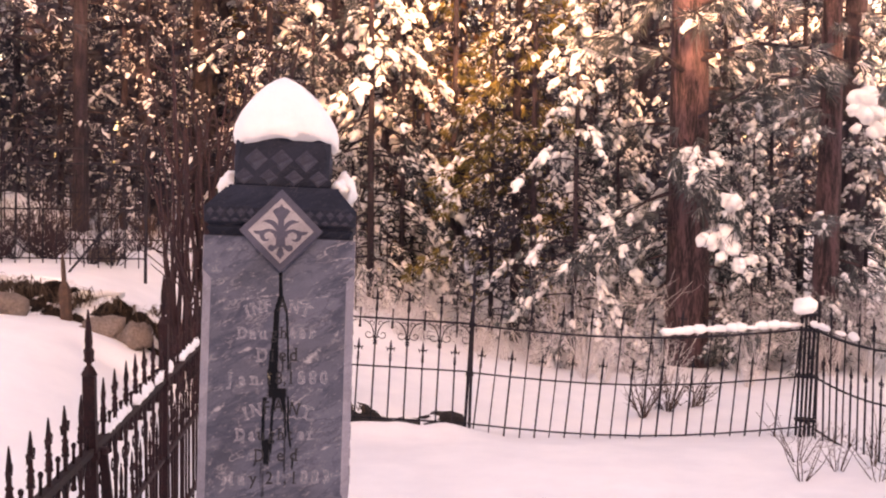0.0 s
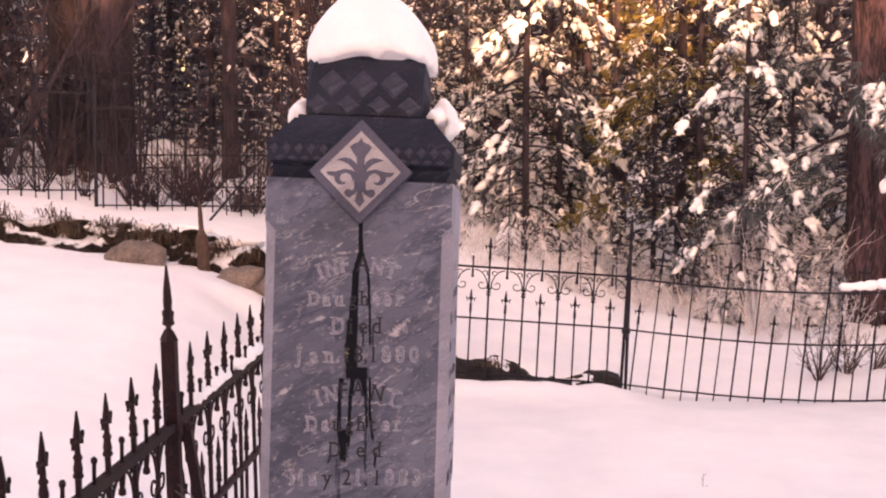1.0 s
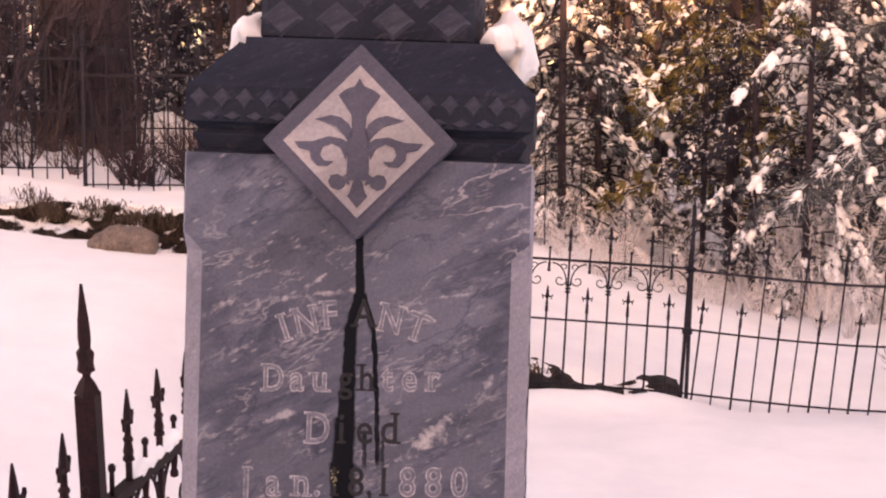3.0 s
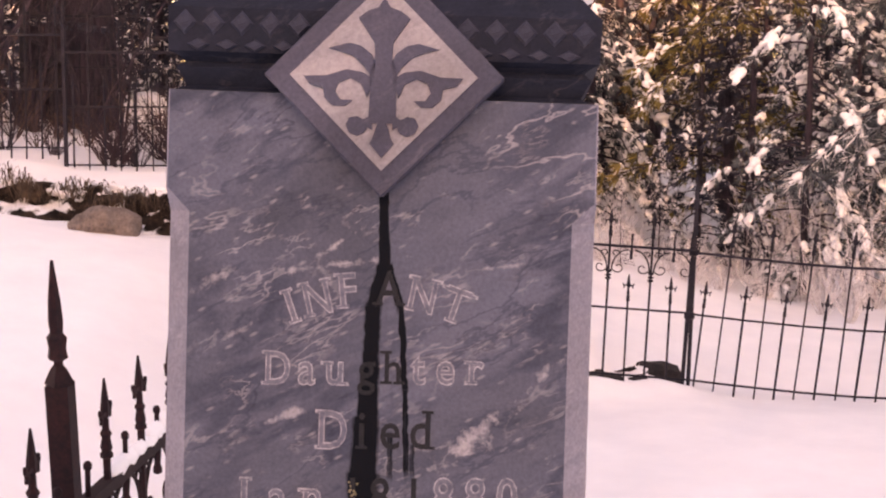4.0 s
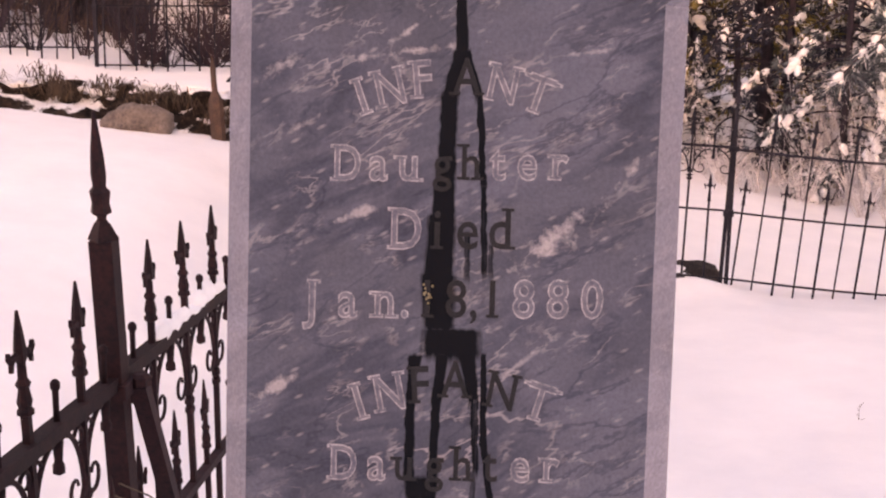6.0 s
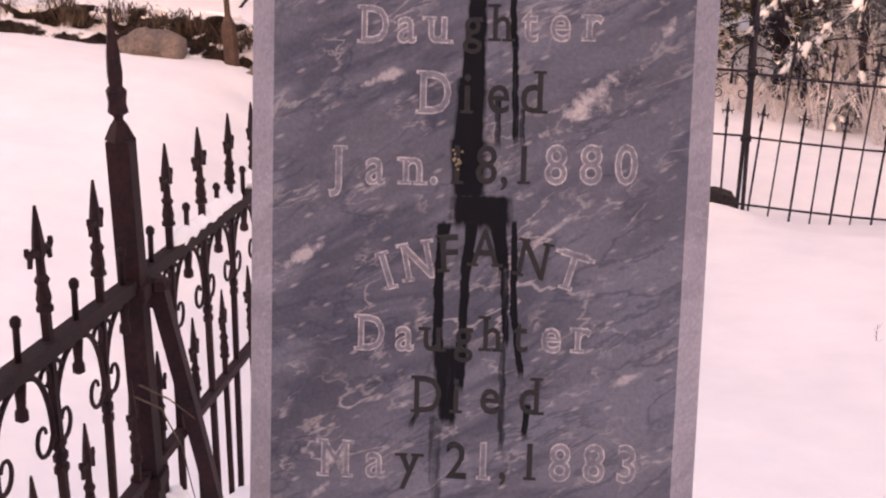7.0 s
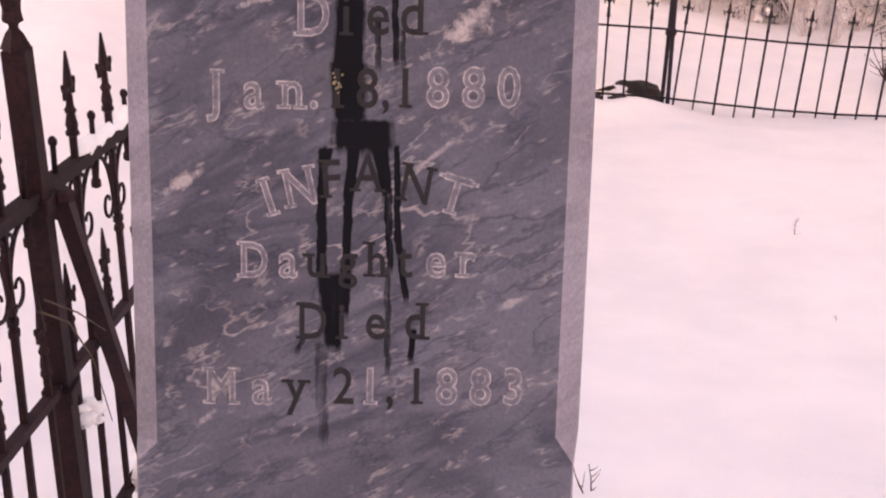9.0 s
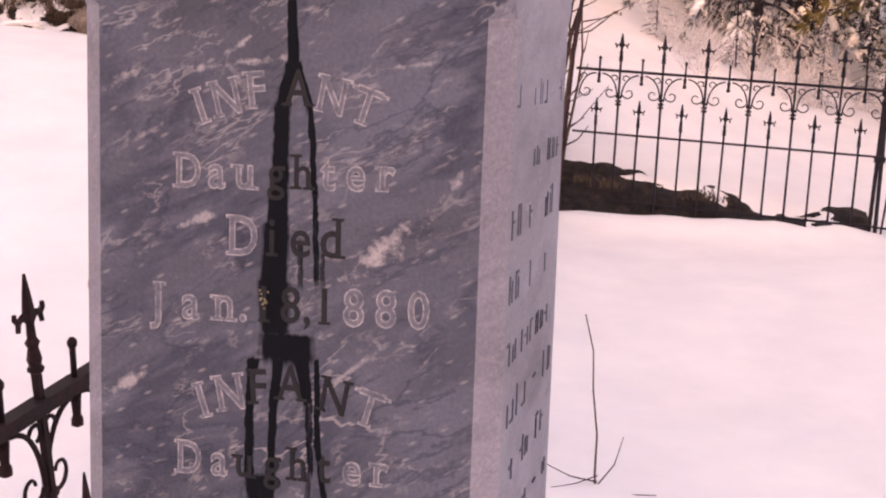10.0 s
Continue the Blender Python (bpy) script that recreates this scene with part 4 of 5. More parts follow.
def snow_on_rail(x0, y0, z0, x1, y1, z1, n, size, label, seed, patchy=0.0):
    bm = bmesh.new()
    rg = random.Random(seed)
    for i in range(n):
        t = (i + 0.5) / n + rg.uniform(-0.2, 0.2) / n
        L = math.dist((x0, y0), (x1, y1)) / n
        k = rg.uniform(0.5, 1.4)
        if rg.random() < patchy:
            continue
        dx, dy = abs(x1 - x0) > abs(y1 - y0), abs(y1 - y0) >= abs(x1 - x0)
        lump(bm, (x0 + (x1 - x0) * t, y0 + (y1 - y0) * t, z0 + (z1 - z0) * t + size * 0.55 * k), (L * 0.75 if dx else size * 0.9, L * 0.75 if dy else size * 0.9, size * k), seed + i, 2, 0.3)
    return tagged(new("rail_snow", mesh_of("rail_snow", bm, SNOW_CLUMP, True)), label, "snow")


snow_on_rail(2.56, FENCE_Y, 0.512, 3.62, FENCE_Y, 0.585, 13, 0.030, "ridge of snow lying along the fence rail", 3)
snow_on_rail(RIGHT_X, 8.75, 0.60, RIGHT_X + 0.02, 7.2, 0.57, 12, 0.024, "broken ridge of snow on the side fence rail", 5, 0.3)
snow_on_rail(LEFT_X, 3.66, 0.68, LEFT_X, 4.3, 0.685, 9, 0.020, "soft snow lumps resting on the rusty rail", 11, 0.15)
snow_on_rail(LEFT_X, 4.3, 0.685, LEFT_X, 6.4, 0.70, 20, 0.026, "soft snow lumps resting on the rusty rail", 12, 0.3)

# fences of the plots on the upper terrace
def terrace_z(x, y):
    return height(x, y)


for i, (x, y) in enumerate(((-1.75, 11.3), (-3.5, 11.3), (-5.25, 11.3), (-7.0, 11.3))):
    p = fence_panel((x - 1.75, y, terrace_z(x - 0.8, y) - 0.02), 0, 1.75, "tall plain black iron fence on the snowy terrace", IRON_BLACK, scrolls=False, seed=41 + i, group="terrace fence panels")
    p.scale = (1, 1, 1.12)
for i, (x, y) in enumerate(((-1.6, 13.2), (-3.35, 13.2), (-5.1, 13.2), (-6.85, 13.2))):
    p = fence_panel((x - 1.75, y, terrace_z(x - 0.8, y) + 0.02), 1.5, 1.75, "tall plain black iron fence on the snowy terrace", IRON_BLACK, scrolls=False, seed=51 + i, group="terrace fence panels")
    p.scale = (1, 1, 1.25)
for x in (-1.75, -3.5, -5.25):
    fence_post(x, 11.3, terrace_z(x, 11.3), IRON_BLACK, 1.1, 0.014, "thin black iron fence post")
bm = bmesh.new()
tube(bm, [(-1.95, 11.25, height(-1.95, 11.25) + 0.62), (-2.35, 10.75, height(-2.35, 10.75) - 0.02)], 0.012, 4)
tagged(new("fence_brace", mesh_of("fence_brace", bm, IRON_BLACK)), "thin iron strut leaning against the terrace fence", "brace")


# ---- earth bank, rocks, grass ----
rng = random.Random(12)
def rough_bank(x0, x1, count, line, foot, rise, label, mat=BANK, uneven=1.0):
    """A broken face of earth along a line, from its foot up to the turf."""
    verts, faces, m = [], [], 15
    for i in range(count + 1):
        x = x0 + (x1 - x0) * i / count
        for k in range(m):
            t = k / (m - 1)
            dy = -0.14 + 0.50 * t ** 1.3 + 0.16 * noise.noise(Vector((x * 2.6, t * 2.0, 5))) + 0.08 * noise.noise(Vector((x * 8, t * 6, 1))) + 0.03 * noise.noise(Vector((x * 19, t * 13, 2)))
            z = foot(x) - 0.06 + (rise(x) + 0.06) * smooth01(t * 1.25) + uneven * 0.07 * noise.noise(Vector((x * 3.3, t * 3, 9))) + uneven * 0.05 * noise.noise(Vector((x * 9, t * 7, 4)))
            verts.append((x, line(x) + dy, z - (0.10 if k == m - 1 else 0)))
    for i in range(count):
        for k in range(m - 1):
            q = i * m + k
            faces.append((q, q + m, q + m + 1, q + 1))
    return tagged(new("earth_bank", raw("earth_bank", verts, faces, mat, True)), label, "bank", kind="structure")


rough_bank(-7.5, -0.85, 240, bank_y, lambda x: height(x, bank_y(x) - 0.12), lambda x: (0.25 - 0.09 * smooth01((-2.4 - x) / 1.0)) * (0.35 + 0.65 * smooth01((-0.9 - x) / 0.6)), "dark cut earth bank below the snowy terrace")
rough_bank(-0.95, 1.05, 90, lambda x: FENCE_Y + 0.01, lambda x: LEVEL + 0.045 - 0.025 * smooth01((x + 0.3) / 0.8), lambda x: max(0.02, 0.24 - 0.16 * (x + 0.7)), "dark earth and roots exposed under the back fence", SOIL, 0.45)


def rock(x, y, z, size, seed, label):
    bm = bmesh.new()
    lump(bm, (0, 0, 0), size, seed, 3, 0.45)
    ob = new("rock", mesh_of("rock", bm, ROCK, True))
    ob.matrix_basis = pose(x, y, z, 0, 0, rng.uniform(-20, 20))
    return tagged(ob, label, "rock", "bank rocks")


rock(-2.63, 9.47, 0.650, (0.215, 0.15, 0.115), 2.0, "rounded pale field stone set in the bank")
rock(-1.80, 9.44, 0.46, (0.19, 0.15, 0.12), 5.0, "mossy brown field stone at the foot of the bank")
rock(-1.52, 9.36, 0.42, (0.12, 0.10, 0.13), 6.0, "small pointed stone at the foot of the bank")
rock(-4.1, 9.75, height(-4.1, 9.6) + 0.08, (0.20, 0.14, 0.12), 7.0, "rounded brown field stone set in the bank")
rock(-2.25, 11.9, height(-2.25, 11.9) + 0.05, (0.16, 0.12, 0.09), 8.0, "dark stone on the snowy terrace")
bm = bmesh.new()
lathe(bm, [(0.05, -0.1), (0.048, 0.20), (0.02, 0.26), (0.018, 0.40), (0.006, 0.48)], 7, at=(0, 0, 0))
tagged(new("old_post", mesh_of("old_post", bm, TWIG)), "weathered broken post leaning on the bank", "post").matrix_basis = pose(-2.11, 9.60, 0.58, 3, -3, 0)
bm = bmesh.new()
box(bm, -0.22, 0.22, -0.07, 0.07, -0.1, 0.42, 0.02)
tagged(new("small_headstone", mesh_of("small_headstone", bm, MARBLE_PLAIN)), "small plain grey headstone on the terrace", "gravestone").matrix_basis = pose(-5.05, 11.9, height(-5.05, 11.9), -3, 2, 8)
bm = bmesh.new()
lump(bm, (-3.88, 15.0, height(-3.88, 15.0) + 0.12), (0.32, 0.3, 0.26), 14.0, 3, 0.35)
lump(bm, (-3.50, 15.2, height(-3.50, 15.2) + 0.05), (0.26, 0.25, 0.17), 15.0, 3, 0.35)
tagged(new("snowy_bush", mesh_of("snowy_bush", bm, SNOW_CLUMP, True)), "low bush buried under a mound of snow", "bush")


for k in range(26):
    x = -5.6 + 0.17 * k + rng.uniform(-0.07, 0.07)
    up = rng.choice((0.05, 0.75, 0.95, 1.0))
    bm = bmesh.new()
    lump(bm, (0, 0, 0), (rng.uniform(0.07, 0.20), rng.uniform(0.07, 0.13), rng.uniform(0.025, 0.05)), k + 70, 3, 0.7)
    ob = new("snow_clump", mesh_of("snow_clump", bm, SNOW_CLUMP, True))
    y = bank_y(x) - 0.16 + 0.48 * up
    base = height(x, bank_y(x) - 0.12)
    ob.matrix_basis = pose(x, y, base + 0.01 + up * (0.22 - 0.08 * smooth01((-2.4 - x) / 1.0)), -24 if up > 0.3 else -6, 0, 0)
    tagged(ob, "broken patch of snow lying on the earth bank", "snow", "bank snow")


def blades(name, spots, length, spread, mat, label, n_each=18, seed=3, droop=1.0):
    """Tufts of thin curved blades, one joined mesh."""
    rg = random.Random(seed)
    verts, faces = [], []
    for x, y, z in spots:
        for _ in range(n_each):
            a = rg.uniform(0, 2 * math.pi)
            L = length * rg.uniform(0.5, 1.2)
            bx, by = x + rg.gauss(0, 0.04), y + rg.gauss(0, 0.03)
            dx, dy = math.cos(a) * spread * L, math.sin(a) * spread * L
            px, py = -math.sin(a) * 0.0035, math.cos(a) * 0.0035
            i = len(verts)
            verts += [(bx - px, by - py, z), (bx + px, by + py, z), (bx + dx * 0.6 + px, by + dy * 0.6 + py, z + L * 0.65), (bx + dx * 0.6 - px, by + dy * 0.6 - py, z + L * 0.65), (bx + dx * 1.5, by + dy * 1.5, z + L * (0.75 - 0.6 * droop * rg.random()))]
            faces += [(i, i + 1, i + 2, i + 3), (i + 3, i + 2, i + 4)]
    return tagged(new(name, raw(name, verts, faces, mat)), label, "grass", kind="stuff")


spots = [(x, bank_y(x) + rng.uniform(0.0, 0.22), height(x, bank_y(x)) + rng.uniform(0.05, 0.2)) for x in [rng.uniform(-6, -1.0) for _ in range(95)]]
blades("dead_grass", spots, 0.17, 0.6, GRASS, "dead brown grass hanging over the earth bank", 20, 3, 2.1)
spots = [(x, FENCE_Y + rng.uniform(-0.02, 0.12), LEVEL + 0.22 * max(0, 1 - (x + 0.7) / 2.0)) for x in [rng.uniform(-0.9, 0.25) for _ in range(9)] + [0.08, 0.10, 0.13]]
blades("dead_grass", spots, 0.07, 0.8, GRASS, "dead brown grass hanging under the back fence", 10, 4, 2.2)


FROSTED = rough_stuff("frosted_twig", (0.28, 0.24, 0.25), (0.86, 0.85, 0.86), 30, rough=0.9, bump=0.2, fine=3)


def sapling(x, y, z, hgt, seed, label, mat=TWIG, stems=3, r=0.004, spread=0.25, name="shrub", twigs=0.75):
    rg = random.Random(seed)
    t = thing(name, pose(x, y, z), label, name.replace("_", " "), "bare shrubs")
    for s in range(stems):
        bm = bmesh.new()
        a = rg.uniform(0, 6.28)
        pts = [Vector((0, 0, -0.05))]
        d = Vector((math.cos(a) * spread * rg.uniform(0.2, 1), math.sin(a) * spread * rg.uniform(0.2, 1), 1)).normalized()
        L = hgt * rg.uniform(0.65, 1.1)
        for i in range(7):
            d = (d + Vector((rg.gauss(0, 0.09), rg.gauss(0, 0.09), 0.02))).normalized()
            pts.append(pts[-1] + d * L / 7)
        tube(bm, pts, r, 5, r * 0.35)
        for i in range(2, 7):
            if rg.random() < twigs:
                b = rg.uniform(0, 6.28)
                e = Vector((math.cos(b), math.sin(b), rg.uniform(0.1, 0.8))).normalized()
                q = pts[i]
                tube(bm, [q, q + e * L * 0.10, q + (e + Vector((0, 0, 0.2))) * L * rg.uniform(0.15, 0.28)], r * 0.55, 4, r * 0.2)
        part("stem", bm, mat, t)
    return t


wand = thing("sapling", pose(-0.02, 4.94, -0.2), "thin bare sapling standing in the snow", "sapling")
for r0, pts in ((0.0042, ((0, 0, -0.08), (-0.008, 0, 0.03), (-0.004, 0, 0.16), (-0.018, 0, 0.30), (-0.02, 0, 0.42), (-0.045, 0, 0.53))), (0.0026, ((0, 0, 0.0), (0.05, 0.0, 0.07), (0.075, 0.0, 0.16))),
                (0.0026, ((0, 0, 0.0), (0.10, -0.05, 0.0), (0.18, -0.06, 0.01))), (0.0026, ((0, 0, 0.01), (-0.08, -0.02, 0.03), (-0.17, -0.02, 0.07))), (0.0022, ((0, 0, 0.03), (-0.06, -0.05, 0.02), (-0.13, -0.07, 0.01)))):
    bm = bmesh.new()
    tube(bm, pts, r0, 5, r0 * 0.45)
    part("stem", bm, TWIG, wand)
sapling(0.33, 4.03, height(0.33, 4.03), 0.16, 6, "thin bare twig standing in the snow", stems=2, r=0.0028, spread=0.5)
sapling(0.14, 4.2, height(0.14, 4.2), 0.2, 16, "thin bare twig standing in the snow", stems=3, r=0.0025, spread=0.9)
sapling(0.24, 3.7, height(0.24, 3.7), 0.14, 17, "thin bare twig standing in the snow", stems=2, r=0.0022, spread=1.2)
sapling(1.20, 5.27, height(1.20, 5.27), 0.10, 7, "short dead stalk poking from the snow", stems=1, r=0.002, spread=0.2)
sapling(1.26, 6.24, height(1.26, 6.24), 0.12, 8, "short dead stalk poking from the snow", stems=1, r=0.002, spread=0.2)
for k in range(5):
    sapling(3.0 + 0.16 * k, 7.15 + rng.uniform(-0.4, 0.4), height(3.3, 6.8), rng.uniform(0.3, 0.5), 20 + k, "bare tangled bush half buried in snow", stems=7, r=0.004, spread=1.0)
for k in range(3):
    sapling(2.55 + 0.25 * k, 9.5 + 0.2 * k, height(2.6, 9.6), 0.45, 30 + k, "dark brushy shrub behind the back fence", stems=14, r=0.006, spread=1.2)
for k in range(9):
    sapling(rng.uniform(0.2, 4.5), rng.uniform(12.0, 14.5), 0.1, rng.uniform(0.5, 0.9), 40 + k, "frosted thicket of fine bare branches", FROSTED, 12, 0.005, 0.8)
for k in range(30):
    bx, by = rng.uniform(2.2, 6.2), rng.uniform(10.8, 13.2)
    sapling(bx, by, height(bx, by), rng.uniform(0.6, 1.25), 90 + k, "frosted thicket of fine bare branches", FROSTED, 20, 0.0042, 0.8)
for k in range(26):
    bx = -0.4 + 0.13 * k + rng.uniform(-0.1, 0.1)
    by = rng.uniform(12.0, 13.6)
    sapling(bx, by, height(bx, by) - 0.05, rng.uniform(0.3, 0.7), 300 + k, "frosted thicket of fine bare branches", FROSTED, 16, 0.005, 1.0)
for k in range(9):
    bx, by = rng.uniform(-6.2, -4.6), rng.uniform(12.0, 13.6)
    sapling(bx, by, height(bx, by), rng.uniform(1.6, 2.8), 130 + k, "tangled dark bare shrub on the terrace", BARK, 6, 0.03, 0.55)
for k in range(36):
    bx, by = rng.uniform(-6.5, -1.4), rng.uniform(12.2, 16.0)
    sapling(bx, by, height(bx, by), rng.uniform(0.3, 0.85), 150 + k, "low brown brush poking through the snow", TWIG, 12, 0.005, 1.2)
for k in range(34):
    bx, by = rng.uniform(-6.0, -1.9), rng.uniform(11.5, 13.4)
    sapling(bx, by, height(bx, by), rng.uniform(0.25, 0.8), 200 + k, "low dark brush on the terrace", BARK_STEM if k % 2 else BARK, 16, 0.006, 1.3)
for k in range(5):
    bx, by = rng.uniform(-5.6, -3.6), rng.uniform(12.6, 13.4)
    sapling(bx, by, height(bx, by), rng.uniform(1.4, 2.6), 240 + k, "tangled dark bare shrub on the terrace", BARK, 5, 0.016, 0.5)
# bundle of dark stems by the fence corner
for k in range(12):
    sapling(-1.20 + 0.042 * k, 9.15 + rng.uniform(-0.2, 0.2), height(-1.0, 9.2) - 0.05, rng.uniform(1.7, 2.7), 60 + k, "dark upright stems by the fence corner", BARK_STEM, 4, 0.018, 0.035, twigs=0.12)
sapling(-0.74, 8.98, -0.1, 1.5, 80, "dead vine clinging to the fence corner", TWIG, 8, 0.012, 0.12)


for k, (x, y, sx, sz) in enumerate(((-0.64, 3.95, 0.10, 0.05), (-0.66, 3.62, 0.07, 0.05), (-0.60, 4.15, 0.13, 0.06), (-0.72, 3.36, 0.06, 0.05), (-0.63, 4.5, 0.12, 0.05), (-0.60, 4.02, 0.17, 0.15))):
    bm = bmesh.new()
    lump(bm, (0, 0, 0), (sx, sx * 1.2, sz), k + 30, 3, 0.45)
    ob = new("snow_clump", mesh_of("snow_clump", bm, SNOW_CLUMP, True))
    ob.matrix_basis = pose(x, y, height(x, y) + 0.02)
    tagged(ob, "rough heap of snow at the foot of the fence", "snow", "fence foot snow")
bm = bmesh.new()
for dx, dy, dz, s in ((0.012, 0.0, 0.002, 0.022), (0.016, -0.03, -0.012, 0.016), (0.020, 0.03, -0.016, 0.015), (0.022, 0.006, -0.026, 0.013)):
    lump(bm, (LEFT_X + dx, 3.56 + dy, 0.20 + dz), (s, s * 1.4, s * 0.75), 44.0 + 9 * dy, 3, 0.9)
tagged(new("snow_clump", mesh_of("snow_clump", bm, SNOW_CLUMP, True)), "scrap of snow caught on the lower rail", "snow")
stalk = thing("dry_stalk", pose(LEFT_X + 0.05, 3.30, 0.40), "thin dry stalk caught in the fence", "stalk")
for pts in (((0, -0.06, 0.12), (0.01, 0.05, 0.06), (0.015, 0.15, -0.05), (0.01, 0.25, -0.22)), ((0, -0.03, 0.13), (0.01, 0.10, 0.06), (0.02, 0.22, -0.02))):
    bm = bmesh.new()
    tube(bm, pts, 0.0022, 4, 0.001)
    part("stem", bm, GRASS, stalk)


# ---- trees ----
def ball_shape(level):
    b = bmesh.new()
    bmesh.ops.create_icosphere(b, subdivisions=level, radius=1.0)
    v, f = np.array([q.co[:] for q in b.verts]), np.array([[q.index for q in g.verts] for g in b.faces])
    b.free()
    return v, f


SMALL_BALL, LARGE_BALL = ball_shape(1), ball_shape(3)


class Cloud:
    """Collects many small pieces of one kind and turns them into one mesh."""

    def __init__(self):
        self.v, self.f, self.n = [], [], 0

    def add(self, verts, faces):
        self.v.append(np.asarray(verts, float))
        self.f += [tuple(int(k) + self.n for k in q) for q in faces]
        self.n += len(verts)

    def spray(self, rg, c, d, length, count, width, fan):
        """A tuft of needles at c round the direction d."""
        d = d.normalized()
        side = d.orthogonal().normalized()
        up = d.cross(side)
        vs, fs = [], []
        for i in range(count):
            a = rg.uniform(0, 6.283)
            k = fan * rg.uniform(0.3, 1.0)
            e = (d + (side * math.cos(a) + up * math.sin(a)) * k).normalized()
            q = e.cross(Vector((rg.uniform(-1, 1), rg.uniform(-1, 1), rg.uniform(-1, 1)))).normalized() * width
            L = length * rg.uniform(0.6, 1.1)
            b = len(vs)
            vs += [c, c + e * L * 0.5 + q, c + e * L, c + e * L * 0.5 - q]
            fs += [(b, b + 1, b + 2, b + 3)]
        self.add([v[:] for v in vs], fs)

    def ball(self, rg, c, size, turn, dip):
        """A cushion of snow lying along a bough."""
        shape, faces = LARGE_BALL if max(size) > 0.075 else SMALL_BALL
        k = 1 + 0.22 * np.sin(shape @ np.array([[2.1 * rg.uniform(-1, 1)], [2.1 * rg.uniform(-1, 1)], [2.6]]) + rg.uniform(0, 6)) + 0.14 * np.sin(shape @ np.array([[5.0], [4.2 * rg.uniform(-1, 1)], [3.7]]) + rg.uniform(0, 6))
        v = shape * k * np.array(size)
        v[:, 2] += v[:, 0] * max(-0.55, min(0.3, dip))
        rot = np.array([[math.cos(turn), -math.sin(turn), 0], [math.sin(turn), math.cos(turn), 0], [0, 0, 1]])
        self.add(v @ rot.T + np.array(c), faces)

    def mesh(self, name, mat, smooth=False):
        return raw(name, np.concatenate(self.v).tolist(), self.f, mat, smooth)


def conifer(name, seed, hgt, radius, z_low, branches, needles, bark, snowy, label, trunk_r, tuft=(0.13, 7, 0.012, 0.8), droop=0.35, gaps=0.0, ball=0.042, top=None, low=1.0, stride=0.15, sides=(-1, -0.45, 0, 0.45, 1)):
    """A snowy conifer of which the lower storey matters: trunk, limbs, needle tufts and snow loads."""
    rg = random.Random(seed)
    t = thing(name, pose(0, 0, -60), label, "tree", "forest trees")
    bm = bmesh.new()
    pts = [(0.03 * hgt * 0.1 * noise.noise(Vector((seed, k * 0.4, 0))), 0.03 * hgt * 0.1 * noise.noise(Vector((seed, k * 0.4, 5))), -0.4 + (hgt + 0.4) * k / 12) for k in range(13)]
    tube(bm, pts, trunk_r, 10, trunk_r * 0.25)
    part("trunk", bm, bark, t, smooth=True)
    green, white = Cloud(), Cloud()
    limbs = bmesh.new()
    cone = top or hgt
    for b in range(branches):
        z = z_low + (hgt * 0.98 - z_low) * ((b + rg.random()) / branches) ** low
        if rg.random() < gaps:
            continue
        L = radius * max(0.12, (1 - (z / cone) ** 1.2)) * rg.uniform(0.5, 1.2)
        a = rg.uniform(0, 6.283)
        d = Vector((math.cos(a), math.sin(a), rg.uniform(-0.1, 0.35)))
        p = Vector((0, 0, z))
        steps = max(4, int(L / stride))
        pts = [p.copy()]
        load = snowy * rg.choice((0.1, 0.3, 0.8, 1.4, 2.2))
        for s in range(steps):
            d.z -= droop * rg.uniform(0.5, 1.3) / steps * 1.6
            p = p + d.normalized() * (L / steps)
            pts.append(p.copy())
            if s < steps * 0.2:
                continue
            e = d.normalized()
            for side in sides:
                lat = Vector((-e.y, e.x, 0)) * side * rg.uniform(0.5, 1.1)
                c = p + lat * rg.uniform(0.05, 0.17) * (1.2 - s / steps) * (1 + L * 0.4)
                c.z -= 0.06 * abs(side) * rg.random()
                way = e + lat * 0.8 + Vector((0, 0, -0.3))
                green.spray(rg, c, way, tuft[0], tuft[1], tuft[2], tuft[3])
                if rg.random() < 1.1 * load + 0.16:
                    # frosted tips
                    white.spray(rg, c + Vector((0, 0, 0.012)), way, tuft[0] * 0.75, 4, tuft[2] * 1.0, tuft[3])
                if side in (-1, 0, 1) and rg.random() < load * (0.35 + 0.65 * s / steps):
                    k = ball * rg.choice((0.35, 0.5, 0.65, 0.8, 1.0, 1.4))
                    if k > 0.03:
                        low_k = k * rg.uniform(0.5, 0.8)
                        white.ball(rg, (c.x + way.x * k * 0.9, c.y + way.y * k * 0.9, c.z - k * 0.5), (low_k * 1.2, low_k, low_k), math.atan2(way.y, way.x), -0.5)
                    k = min(k, 0.074)
                    white.ball(rg, (c.x, c.y, c.z + k * 0.35), (k * rg.uniform(0.85, 1.0), k * rg.uniform(0.75, 1.1), k * rg.uniform(0.65, 0.95)), math.atan2(way.y, way.x), way.z)
        tube(limbs, pts, 0.006 + 0.012 * L, 4, 0.003)
    part("branchwork", limbs, bark, t)["kind"] = "stuff"
    part("crown", green.mesh("crown", needles), needles, t)["kind"] = "stuff"
    if white.v:
        part("snow_load", white.mesh("snow_load", SNOW_CLUMP, True), SNOW_CLUMP, t, "clumps of fresh snow on the branches")["kind"] = "stuff"
    return t


